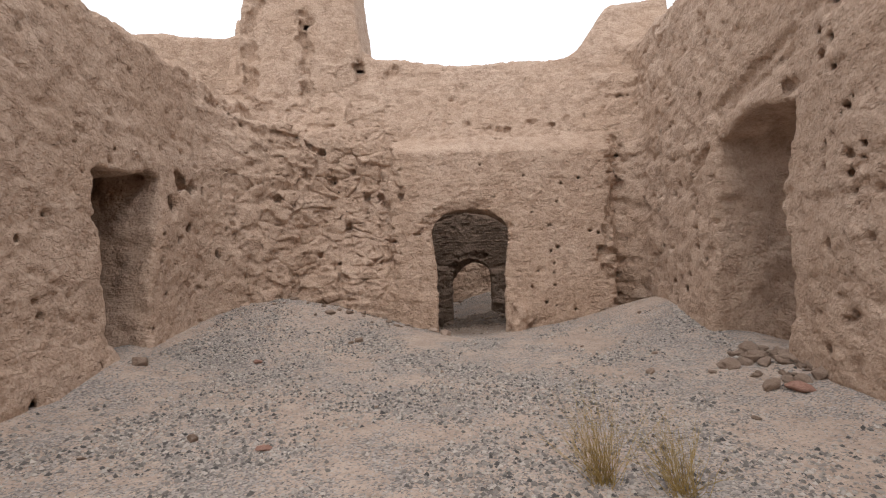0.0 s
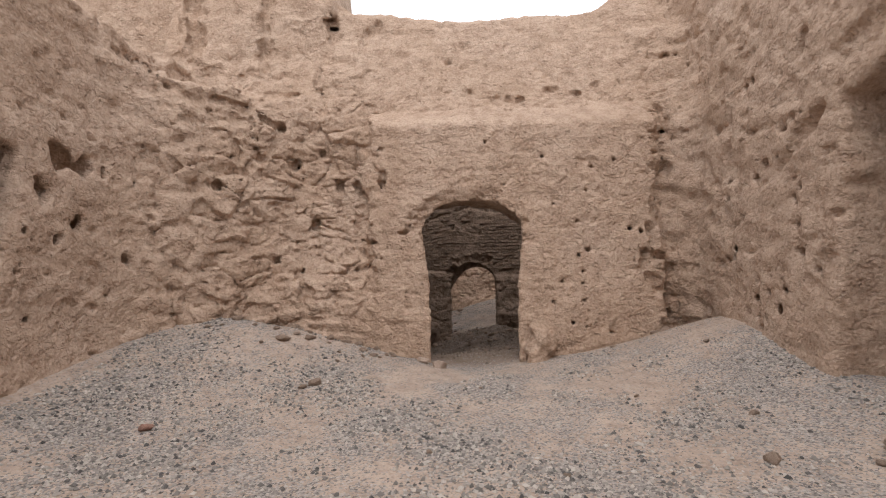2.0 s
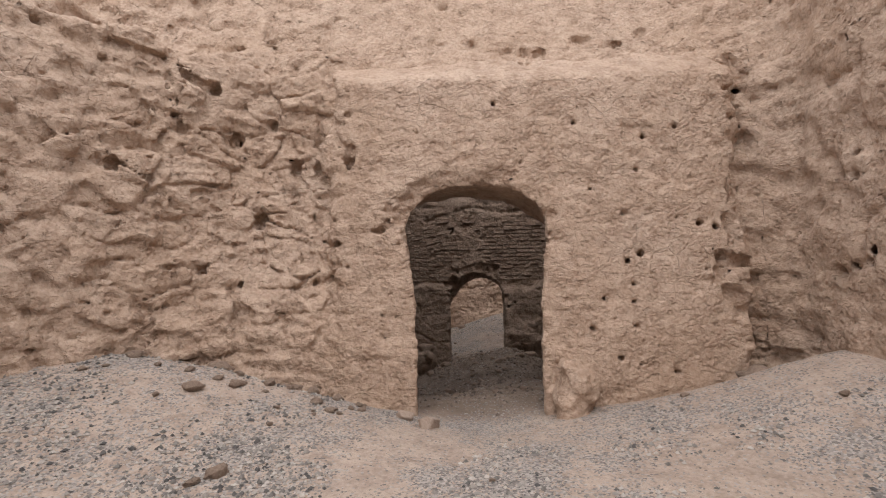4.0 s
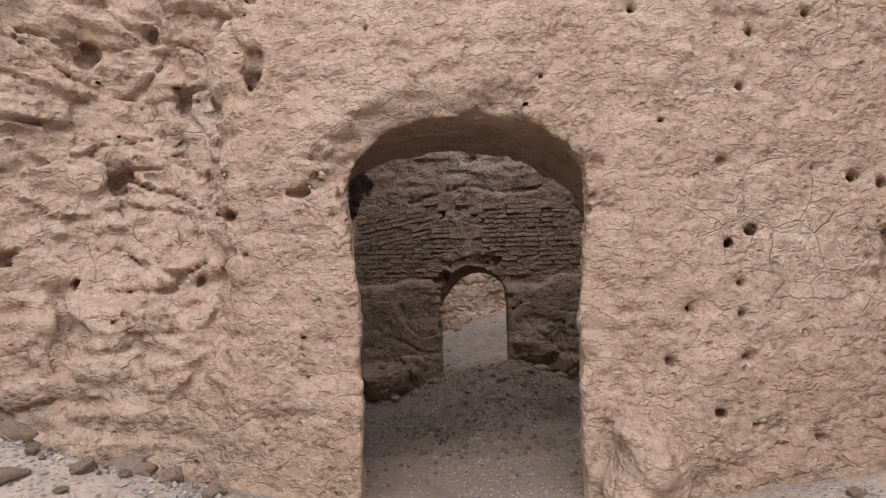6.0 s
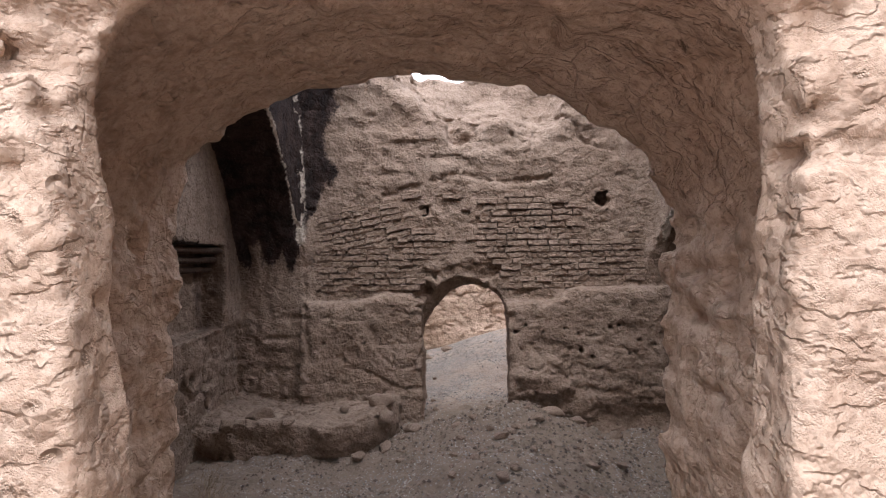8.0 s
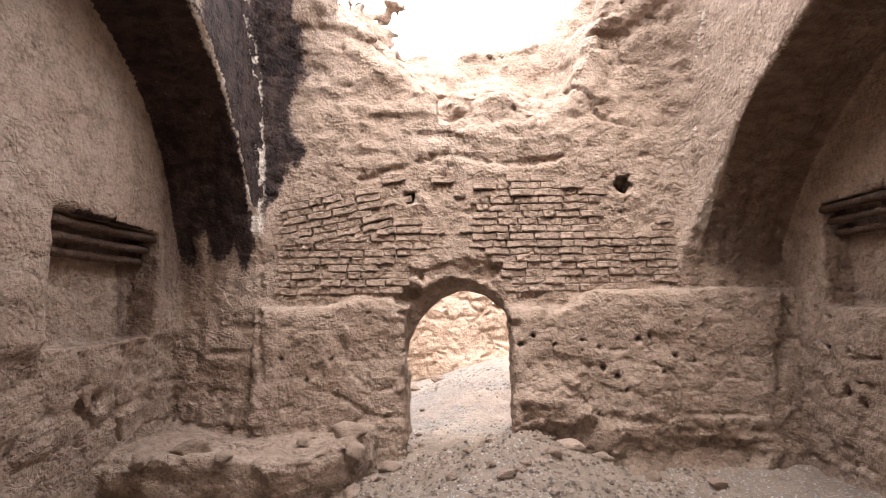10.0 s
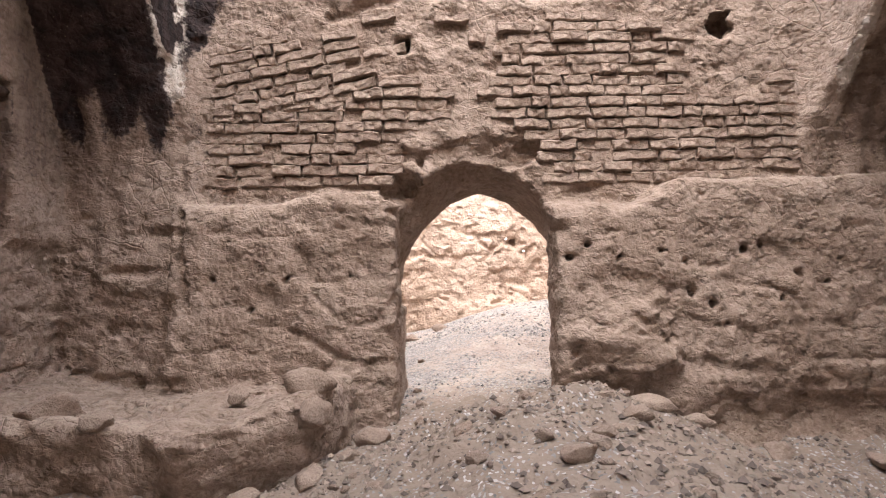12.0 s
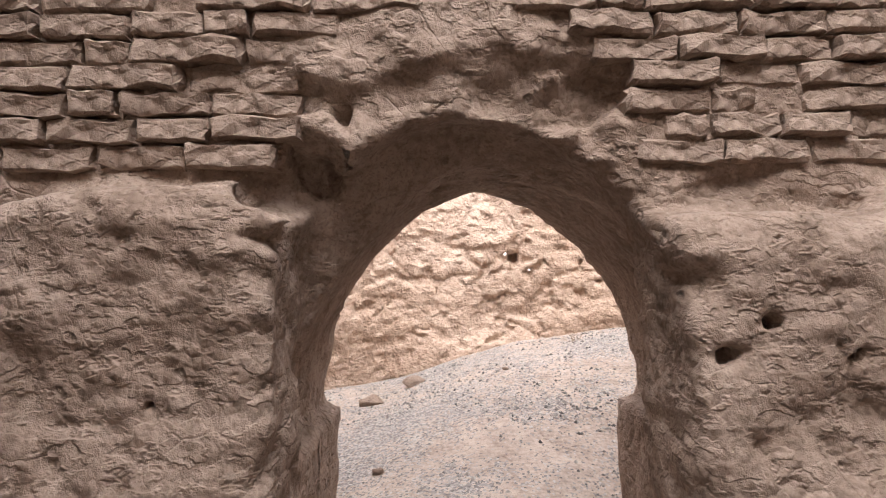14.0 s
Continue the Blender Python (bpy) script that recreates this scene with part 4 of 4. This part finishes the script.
# ---- walls ----
WALLS = [
    ("wall_west", (-4.8, 2.4, -0.7), (-3.0, 9.0, 4.6), 0.034, "weathered adobe wall with a broken doorway", 0),
    ("wall_west_far", (-4.8, -5.2, -0.7), (-3.0, 2.4, 4.6), 0.1, "plain adobe wall behind the start", 0),
    ("outhouse_west", (-8.2, 2.4, -0.7), (-4.8, 9.0, 4.6), 0.09, "adobe room behind the doorway, under a roof added to darken it", 0),
    ("wall_east", (2.82, 2.4, -0.7), (4.4, 8.2, 6.2), 0.034, "pitted adobe wall with an eroded arched opening", 0),
    ("wall_east_far", (2.82, -5.2, -0.7), (4.4, 2.4, 6.2), 0.1, "plain adobe wall behind the start", 0),
    ("outhouse_east", (4.4, 2.4, -0.7), (7.1, 8.2, 4.6), 0.07, "adobe room behind the opening, its roof cut back for light", 0),
    ("wall_south", (-3.0, -5.2, -0.7), (2.82, -3.6, 4.2), 0.08, "plain adobe wall closing the court", 0),
    ("wall_north", (-3.0, 7.0, -0.7), (2.82, 9.78, 3.5), 0.0215, "cracked adobe face with an arched doorway", 0),
    ("wall_north_corner", (2.82, 8.2, -0.7), (4.8, 9.78, 6.4), 0.04, "eroded adobe wall corner", 0),
    ("wall_north_end", (-5.0, 9.0, -0.7), (-3.0, 9.78, 7.8), 0.045, "eroded adobe wall end", 0),
    ("wall_north_upper", (-3.0, 8.8, 3.5), (2.82, 9.78, 7.8), 0.035, "upper adobe wall set back above a ledge", 0),
    ("tower_stump", (-8.2, 9.78, 2.9), (-1.6, 12.3, 7.9), 0.05, "broken adobe tower rising over the wall", 0),
    ("wall_crest", (-1.6, 9.78, 3.4), (4.8, 11.0, 6.6), 0.04, "worn crest of the upper adobe wall", 0),
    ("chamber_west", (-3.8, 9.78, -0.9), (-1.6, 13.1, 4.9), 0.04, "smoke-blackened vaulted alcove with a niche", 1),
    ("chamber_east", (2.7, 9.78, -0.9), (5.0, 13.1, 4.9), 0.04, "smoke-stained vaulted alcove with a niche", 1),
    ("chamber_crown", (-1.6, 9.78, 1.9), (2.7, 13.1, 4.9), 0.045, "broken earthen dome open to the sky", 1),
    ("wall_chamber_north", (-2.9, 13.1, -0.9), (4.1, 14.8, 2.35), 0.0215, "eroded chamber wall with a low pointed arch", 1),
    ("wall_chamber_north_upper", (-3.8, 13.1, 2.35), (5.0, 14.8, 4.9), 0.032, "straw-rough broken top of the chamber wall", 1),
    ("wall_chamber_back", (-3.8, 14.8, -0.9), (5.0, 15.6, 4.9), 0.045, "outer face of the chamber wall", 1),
    ("wall_far_court", (-2.0, 17.2, -0.75), (3.4, 19.0, 2.6), 0.027, "rough crumbling adobe wall in bright light", 0),
    ("wall_far_court_top", (-2.0, 17.2, 2.6), (3.4, 19.9, 5.2), 0.06, "unseen upper part of the court wall, raised to shade the court", 0),
    ("wall_far_court_west", (-6.3, 17.2, -0.75), (-2.0, 19.9, 5.2), 0.08, "end of the crumbling court wall", 0),
    ("wall_far_court_east", (3.4, 17.2, -0.75), (7.3, 19.9, 5.2), 0.08, "end of the crumbling court wall", 0),
    ("wall_far_side", (-3.4, 15.6, -0.7), (4.7, 17.2, 4.6), 0.07, "unseen adobe side walls added to shade the far court", 0),
]


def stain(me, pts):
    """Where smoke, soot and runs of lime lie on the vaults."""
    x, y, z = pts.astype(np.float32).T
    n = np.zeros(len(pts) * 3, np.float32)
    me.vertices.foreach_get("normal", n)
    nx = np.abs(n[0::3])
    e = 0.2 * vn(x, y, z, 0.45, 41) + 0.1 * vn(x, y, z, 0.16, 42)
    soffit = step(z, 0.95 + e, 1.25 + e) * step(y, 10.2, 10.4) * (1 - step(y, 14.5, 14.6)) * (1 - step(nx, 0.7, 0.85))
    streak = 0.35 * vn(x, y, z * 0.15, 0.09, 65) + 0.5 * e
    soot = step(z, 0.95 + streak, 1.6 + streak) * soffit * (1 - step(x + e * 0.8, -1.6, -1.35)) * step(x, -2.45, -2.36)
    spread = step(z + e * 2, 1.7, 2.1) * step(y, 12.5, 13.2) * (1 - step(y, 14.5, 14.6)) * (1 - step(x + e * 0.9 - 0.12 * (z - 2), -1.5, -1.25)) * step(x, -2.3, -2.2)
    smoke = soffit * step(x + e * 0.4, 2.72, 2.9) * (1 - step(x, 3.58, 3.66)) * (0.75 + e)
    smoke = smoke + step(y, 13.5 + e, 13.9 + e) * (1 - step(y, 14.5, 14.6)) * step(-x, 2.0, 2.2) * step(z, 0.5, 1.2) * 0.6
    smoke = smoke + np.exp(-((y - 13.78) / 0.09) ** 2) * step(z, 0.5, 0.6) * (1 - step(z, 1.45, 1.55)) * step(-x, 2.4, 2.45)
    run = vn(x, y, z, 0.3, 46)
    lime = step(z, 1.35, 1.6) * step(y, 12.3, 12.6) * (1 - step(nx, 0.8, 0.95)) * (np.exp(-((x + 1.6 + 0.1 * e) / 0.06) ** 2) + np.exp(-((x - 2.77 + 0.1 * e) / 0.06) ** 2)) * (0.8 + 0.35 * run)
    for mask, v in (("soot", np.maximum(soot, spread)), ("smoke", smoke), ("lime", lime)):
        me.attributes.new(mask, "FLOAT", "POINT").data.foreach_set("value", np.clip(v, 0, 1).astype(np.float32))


for name, lo, hi, h, label, kind in WALLS:
    use = [m for m, a, b in ((courts, -9, 12.4), (chamber, 8.95, 15.4), (far_wall, 15.0, 20), (openings, 7.8, 15.7)) if hi[1] > a and lo[1] < b]
    if name.startswith(("wall_west", "wall_east", "wall_south", "outhouse")):
        use = [courts, outhouses]
    if name.startswith("chamber"):
        use = [chamber, openings]
    if name in ("wall_north_upper", "tower_stump"):
        use = [courts]
    pts, quads = extract(lo, np.array(hi) + h, h, use, name in ("chamber_crown", "wall_chamber_north", "wall_chamber_north_upper", "wall_chamber_back", "wall_far_court"))
    # chamber walls take the earth with shade in its colour
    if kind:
        me = mesh_of(name, pts, quads, [SHADED_ROOM_EARTH])
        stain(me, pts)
    else:
        me = mesh_of(name, pts, quads, [ADOBE])
    tagged(new(name, me), label, "wall", kind="structure")

# ---- loose things ----
def gz(x, y):
    return float(ground_z(np.array([x], np.float32), np.array([y], np.float32))[0])


def stone_mesh(name, seed, mat, level=3, flat=0.65):
    """A lump of hard earth: a ball faceted by random planes and roughened."""
    r = np.random.default_rng(seed)
    bm = bmesh.new()
    bmesh.ops.create_icosphere(bm, subdivisions=level, radius=1.0)
    planes = r.normal(0, 1, (17, 3))
    planes /= np.linalg.norm(planes, axis=1)[:, None]
    dist = r.uniform(0.5, 0.82, 17)
    for v in bm.verts:
        p = np.array(v.co)
        for n, d in zip(planes, dist):
            e = p @ n - d
            if e > 0:
                p = p - n * e * 0.97
        p = p * (1 + 0.14 * noise.noise(Vector(p * 1.9) + Vector((seed, 0, 0))) + 0.07 * noise.noise(Vector(p * 5)) + 0.06 * noise.noise(Vector(p * 11)))
        v.co = Vector((p[0] * 1.15, p[1] * 0.9, p[2] * flat))
    me = bpy.data.meshes.new(name)
    bm.to_mesh(me)
    bm.free()
    me.materials.append(mat)
    me.polygons.foreach_set("use_smooth", [True] * len(me.polygons))
    return me


CLODS = [stone_mesh("earth_clod", 20 + i, STONE) for i in range(7)]
REDS = [stone_mesh("red_stone", 40 + i, RED_STONE, flat=0.55) for i in range(2)]
PALE = stone_mesh("pale_stone", 50, PALE_STONE, flat=0.8)
srng = random.Random(5)


def stone(x, y, size, mesh=None, name="stone", label="dusty lump of hard earth lying on gravel", group="loose stones", up=None):
    ob = new(name, mesh or srng.choice(CLODS))
    z = gz(x, y) if up is None else up
    ob.matrix_world = pose(x, y, z + size * 0.14, srng.uniform(-14, 14), srng.uniform(-14, 14), srng.uniform(0, 360)) @ Matrix.Diagonal((size, size * srng.uniform(0.8, 1.1), size * srng.uniform(0.75, 1.05), 1))
    return tagged(ob, label, "stone", group)


# first court
stone(-3.2, 5.3, 0.13, CLODS[1], label="broad flat lump of earth by the doorway")
for x, y, s in ((-2.26, 5.93, 0.07), (-1.32, 3.58, 0.065)):
    stone(x, y, s, srng.choice(REDS), "red_stone", "small reddish stone lying on grey gravel")
for x, y, s in ((-1.88, 3.75, 0.065), (-1.34, 7.04, 0.09), (-1.42, 6.94, 0.06), (1.86, 5.39, 0.075), (2.54, 7.64, 0.05), (2.2, 6.2, 0.05), (-0.2, 5.6, 0.03), (0.6, 5.2, 0.03), (-2.4, 3.4, 0.03), (1.5, 6.7, 0.035), (2.1, 4.0, 0.04), (0.2, 7.1, 0.03), (-0.7, 4.4, 0.03)):
    stone(x, y, s)
stone(2.7, 4.45, 0.14, REDS[1], "red_stone", "red-brown boulder at the foot of the pitted wall")
# rubble under the arched opening
for i in range(64):
    a, b = srng.random(), srng.random()
    stone(3.1 - 0.75 * a * b, 4.55 + 1.15 * srng.random(), 0.035 + 0.12 * srng.random() ** 2, label="fallen clod in the rubble below the opening", group="rubble by the opening")
# beside the arch
stone(-0.43, 8.36, 0.085, PALE, "pale_stone", "pale upright stone at the foot of the arch")
stone(-0.23, 8.24, 0.11, PALE, "pale_stone", "pale rounded stone before the arched doorway")
for x, y, s in ((-2.3, 8.5, 0.16), (-1.52, 8.62, 0.12), (-1.95, 8.45, 0.12), (-1.69, 8.13, 0.08), (-1.94, 7.93, 0.09), (-1.35, 8.5, 0.1), (-0.97, 8.4, 0.07), (-0.97, 8.11, 0.05), (2.46, 8.5, 0.12), (2.3, 8.4, 0.09), (1.78, 8.3, 0.05), (-1.2, 8.45, 0.08), (-1.1, 8.2, 0.06), (-1.5, 8.3, 0.07), (-2.6, 8.3, 0.08), (-2.1, 8.2, 0.05), (-0.75, 8.3, 0.05)):
    stone(x, y, s, label="clod fallen from the adobe face above")
for i in range(26):
    stone(srng.uniform(-2.9, -0.7), 8.5 - abs(srng.gauss(0, 0.35)), srng.uniform(0.018, 0.05), label="crumb of earth below the slumped corner", group="crumbs at the wall foot")
# chamber
for x, y, s in ((0.67, 12.76, 0.085), (0.76, 12.86, 0.075), (0.43, 13.21, 0.06), (-0.01, 14.5, 0.05), (0.04, 13.7, 0.06), (1.41, 12.38, 0.07), (0.89, 12.28, 0.05), (1.07, 13.31, 0.1), (1.75, 12.71, 0.08), (0.94, 13.09, 0.09), (0.73, 12.88, 0.06), (0.64, 13.67, 0.07),
             (0.69, 11.87, 0.06), (1.37, 11.05, 0.09), (0.39, 11.14, 0.06), (1.1, 11.5, 0.07), (1.3, 13.75, 0.16), (1.6, 13.85, 0.13), (2.0, 13.7, 0.12), (2.5, 13.6, 0.1), (0.2, 12.2, 0.04), (-0.3, 12.9, 0.06), (-0.5, 13.35, 0.13), (-0.75, 13.15, 0.1), (-0.25, 13.75, 0.12), (2.9, 13.2, 0.13), (3.1, 12.7, 0.1)):
    stone(x, y, s, label="clod of fallen earth on the chamber floor", group="clods in the chamber")
for x, y, size, up in ((-1.85, 13.45, 0.2, -0.36), (-0.62, 13.72, 0.17, -0.3), (-0.5, 13.5, 0.14, -0.4), (-1.0, 13.75, 0.09, -0.35), (-1.5, 13.3, 0.1, -0.36), (-2.1, 13.2, 0.13, -0.36)):
    stone(x, y, size, label="angular lump of fallen wall on the slumped bench", group="clods in the chamber", up=up)
for i in range(170):
    stone(srng.uniform(-0.9, 2.3), srng.uniform(9.5, 14.0), 0.018 + 0.055 * srng.random() ** 2, label="crumb of earth on the chamber floor", group="crumbs in the chamber")
for x, y, s in ((-0.07, 16.04, 0.05), (-0.06, 14.96, 0.05), (0.9, 17.4, 0.04), (0.1, 18.0, 0.12), (-0.3, 17.7, 0.14)):
    stone(x, y, s, label="lump of earth on the bright court floor")


# ---- gravel ----
def gravel(name, n, area, label, small=0.005, large=0.02, mat=PEBBLE):
    r = np.random.default_rng(len(name) + n)
    x, y = r.uniform(area[0], area[1], n * 2), r.uniform(area[2], area[3], n * 2)
    zero = np.zeros_like(x)
    keep = (0.55 * vn(x, y, zero, 0.8, 51) + 0.45 * vn(x, y, zero, 0.25, 52) + r.uniform(-0.4, 0.4, n * 2) - 0.5 * step(y, 7.2, 8.2) * (1 - step(y, 8.5, 8.7))) > 0.0
    x, y = x[keep][:n], y[keep][:n]
    s = small + (large - small) * r.random(len(x)) ** 3
    base = np.array([(1, 0, 0), (0, 1, 0), (-1, 0, 0), (0, -1, 0), (0, 0, 0.75), (0, 0, -0.6)])
    turn = r.uniform(0, 6.28, len(x))
    p = base[None] * r.uniform(0.6, 1.25, (len(x), 6, 1)) * s[:, None, None]
    px_ = p[..., 0] * np.cos(turn)[:, None] - p[..., 1] * np.sin(turn)[:, None] + x[:, None]
    py_ = p[..., 0] * np.sin(turn)[:, None] + p[..., 1] * np.cos(turn)[:, None] + y[:, None]
    z = ground_z(x.astype(np.float32), y.astype(np.float32))
    pts = np.stack([px_, py_, p[..., 2] + z[:, None] + s[:, None] * 0.15], -1).reshape(-1, 3)
    tri = np.array([(0, 1, 4), (1, 2, 4), (2, 3, 4), (3, 0, 4), (1, 0, 5), (2, 1, 5), (3, 2, 5), (0, 3, 5)])
    q = (tri[None] + 6 * np.arange(len(x))[:, None, None]).reshape(-1, 3)
    tagged(new(name, mesh_of(name, pts, q, [mat], smooth=False)), label, "gravel", kind="stuff")


gravel("gravel", 60000, (-3.3, 3.1, 1.6, 8.5), "grey gravel scattered over pale dust", 0.005, 0.024)
gravel("chamber_gravel", 16000, (-1.6, 2.6, 8.8, 14.6), "sparse gravel on the chamber floor, coloured dark for shade", 0.005, 0.026, SHADED_PEBBLE)
gravel("far_gravel", 9000, (-1.6, 2.8, 14.6, 18.5), "grey gravel in the far court")


# ---- dry plants ----
def dry_bush(name, x, y, height, width, n, mat, label, lean=(0, 0), seed=1):
    """Thin forked stems rising from one root."""
    r = random.Random(seed)
    wood = {True: ([], []), False: ([], [])}

    def stem(a, d, length, rad, depth):
        pts, quads = wood[depth == 2]
        p, segs, last = Vector(a), 5, None
        for i in range(segs + 1):
            k = i / segs
            side = d.orthogonal().normalized()
            up = d.cross(side)
            w = rad * (1 - 0.75 * k)
            ring = len(pts)
            for j in range(3):
                c = p + side * math.cos(j * 2.094) * w + up * math.sin(j * 2.094) * w
                pts.append(tuple(c))
            if i:
                for j in range(3):
                    quads.append((ring - 3 + j, ring - 3 + (j + 1) % 3, ring + (j + 1) % 3, ring + j))
            if depth and i >= 2 and r.random() < 0.75:
                e = (d + Vector((r.gauss(0, 0.45), r.gauss(0, 0.45), r.gauss(0.1, 0.3)))).normalized()
                stem(p, e, length * r.uniform(0.3, 0.6), w * 0.7, depth - 1)
            d = (d + Vector((r.gauss(0, 0.1), r.gauss(0, 0.1), r.gauss(0.03, 0.06)))).normalized()
            p = p + d * length / segs

    for i in range(n):
        a = r.uniform(0, 6.28)
        s = abs(r.gauss(0, 1)) * width
        d = Vector((math.cos(a) * s + lean[0], math.sin(a) * s + lean[1], 1)).normalized()
        stem((r.gauss(0, 0.035), r.gauss(0, 0.035), -0.02), d, height * r.uniform(0.45, 1.0), 0.0023, 2)
    ob = new(name)
    ob.matrix_world = pose(x, y, gz(x, y))
    for main, what in ((True, "stem_tuft"), (False, "twig_tuft")):
        pts, quads = wood[main]
        kid = new(what, mesh_of(what, np.array(pts), np.array(quads), [mat]))
        kid.parent = ob
        tagged(kid, kind="stuff")
    return tagged(ob, label, "bush", "dry plants")


dry_bush("dry_bush", 0.74, 3.02, 0.48, 0.55, 80, TWIG, "straw-yellow dry bush growing in gravel", (-0.28, 0), 3)
dry_bush("dry_bush", 1.12, 2.92, 0.42, 0.75, 70, TWIG, "sparse straw-yellow bush beside another", (-0.25, 0), 4)
dry_bush("dry_tuft", -1.5, 11.7, 0.34, 0.8, 36, GREY_TWIG, "tuft of dead grey twigs by the chamber wall", (0, 0), 5)
dry_bush("dry_tuft", -1.15, 11.5, 0.26, 0.9, 24, GREY_TWIG, "low tuft of dead grass on rubble", (0, 0), 6)
dry_bush("dry_tuft", -1.75, 12.0, 0.4, 0.6, 24, GREY_TWIG, "tuft of dead twigs against the wall", (0, 0), 7)
dry_bush("dry_tuft", 1.7, 18.1, 0.22, 1.0, 14, GREY_TWIG, "dead twigs at the far wall foot", (0, 0), 8)


# ---- stepped mouldings over the niches ----
def roll_mesh(length):
    bm = bmesh.new()
    n, segs = 7, 16
    rings = []
    r = random.Random(int(length * 100))
    for i in range(segs + 1):
        yy = -length / 2 + length * i / segs
        ring = []
        for j in range(n):
            a = 2 * math.pi * j / n
            k = 0.036 * (1 + r.uniform(-0.18, 0.18))
            ring.append(bm.verts.new((math.cos(a) * k * 1.3, yy, math.sin(a) * k)))
        rings.append(ring)
    for a, b in zip(rings, rings[1:]):
        for j in range(n):
            bm.faces.new((a[j], a[(j + 1) % n], b[(j + 1) % n], b[j]))
    bm.faces.new(rings[0][::-1])
    bm.faces.new(rings[-1])
    bmesh.ops.recalc_face_normals(bm, faces=bm.faces)
    me = bpy.data.meshes.new("roll")
    bm.to_mesh(me)
    bm.free()
    me.materials.append(SMOKED)
    me.polygons.foreach_set("use_smooth", [True] * len(me.polygons))
    return me


def niche_moulding(x, y, z, way, length, label):
    root = tagged(new("niche_moulding"), label, "moulding", kind="structure")
    root.matrix_world = pose(x, y, z)
    me = roll_mesh(length)
    for i in range(3):
        ob = new("roll", me)
        ob.parent = root
        ob.matrix_basis = pose(way * 0.065 * i, 0, -0.105 * i)


niche_moulding(-2.45, 13.17, 1.45, -1, 1.33, "three stepped smoky mud rolls over a niche")
niche_moulding(3.65, 13.05, 1.61, 1, 1.29, "three stepped mud rolls over the niche")


# ---- bricks laid bare on the chamber's far wall ----
def brick_mesh(seed, length):
    """A worn mud brick: a flat, chipped face with broken arrises."""
    r = random.Random(seed)
    xs = [-0.5, -0.46, -0.25, 0.0, 0.25, 0.46, 0.5]
    zs = [-0.5, -0.4, 0.05, 0.4, 0.5]
    sag = [r.gauss(0, 0.004) for _ in xs]
    off = Vector((seed * 1.7, 0, 0))
    pts, quads = [], []
    for i, u in enumerate(xs):
        for j, w in enumerate(zs):
            rim = (i in (0, 6)) + (j in (0, 4))
            lump = noise.noise(off + Vector((u * length * 14, 0, w * 1.2)))
            y = -0.075 + (0.0, 0.009, 0.022)[rim] * r.uniform(0.4, 1.6) + (0.024 if rim and r.random() < 0.16 else 0.0) + 0.011 * lump + r.gauss(0, 0.002)
            pts.append((u * length + r.gauss(0, 0.003), y, w * 0.066 + sag[i] + r.gauss(0, 0.002)))
    n, m = len(xs), len(zs)
    for i in range(n - 1):
        for j in range(m - 1):
            quads.append((i * m + j, (i + 1) * m + j, (i + 1) * m + j + 1, i * m + j + 1))
    edge = [i * m for i in range(n)] + [(n - 1) * m + j for j in range(1, m)] + [i * m + m - 1 for i in range(n - 2, -1, -1)] + [j for j in range(m - 2, 0, -1)]
    base = len(pts)
    for k in edge:
        pts.append((pts[k][0] * 0.99, 0.06, pts[k][2] * 0.98))
    for k in range(len(edge)):
        k2 = (k + 1) % len(edge)
        quads.append((edge[k2], edge[k], base + k, base + k2))
    return mesh_of("brick", np.array(pts), np.array(quads), [SHADED_BRICK], smooth=False)


BRICKS = {n: [brick_mesh(n * 100 + i, n / 100) for i in range(9)] for n in (12, 19, 24, 30)}
brick_wall = bpy.data.objects["wall_chamber_north"]
brng = random.Random(9)
laid, z = 0, 0.965
while z < 2.2:
    x = -1.56 + brng.uniform(0, 0.2)
    while x < 3.3 and laid < 300:
        n = brng.choice((12, 19, 24, 24, 24, 30))
        cx = x + n / 200
        slope = 0.2 * float(step(z, 1.45, 1.62)) * (1 - float(step(cx, -0.35, 0.0)))
        up = z + slope * (cx + 0.35)
        if float(brick_zone(np.array([cx], np.float32), np.array([up], np.float32))[0]) > brng.uniform(0.2, 0.8) and brng.random() < 0.97:
            ob = new("brick", brng.choice(BRICKS[n]))
            ob.parent = brick_wall
            ob.matrix_basis = pose(cx, 14.352 + brng.gauss(0, 0.009), up, brng.gauss(0, 2.5), brng.gauss(0, 0.9) - math.degrees(slope), brng.gauss(0, 1.6))
            laid += 1
        x += n / 100 + brng.uniform(0.004, 0.016)
    z += 0.0745
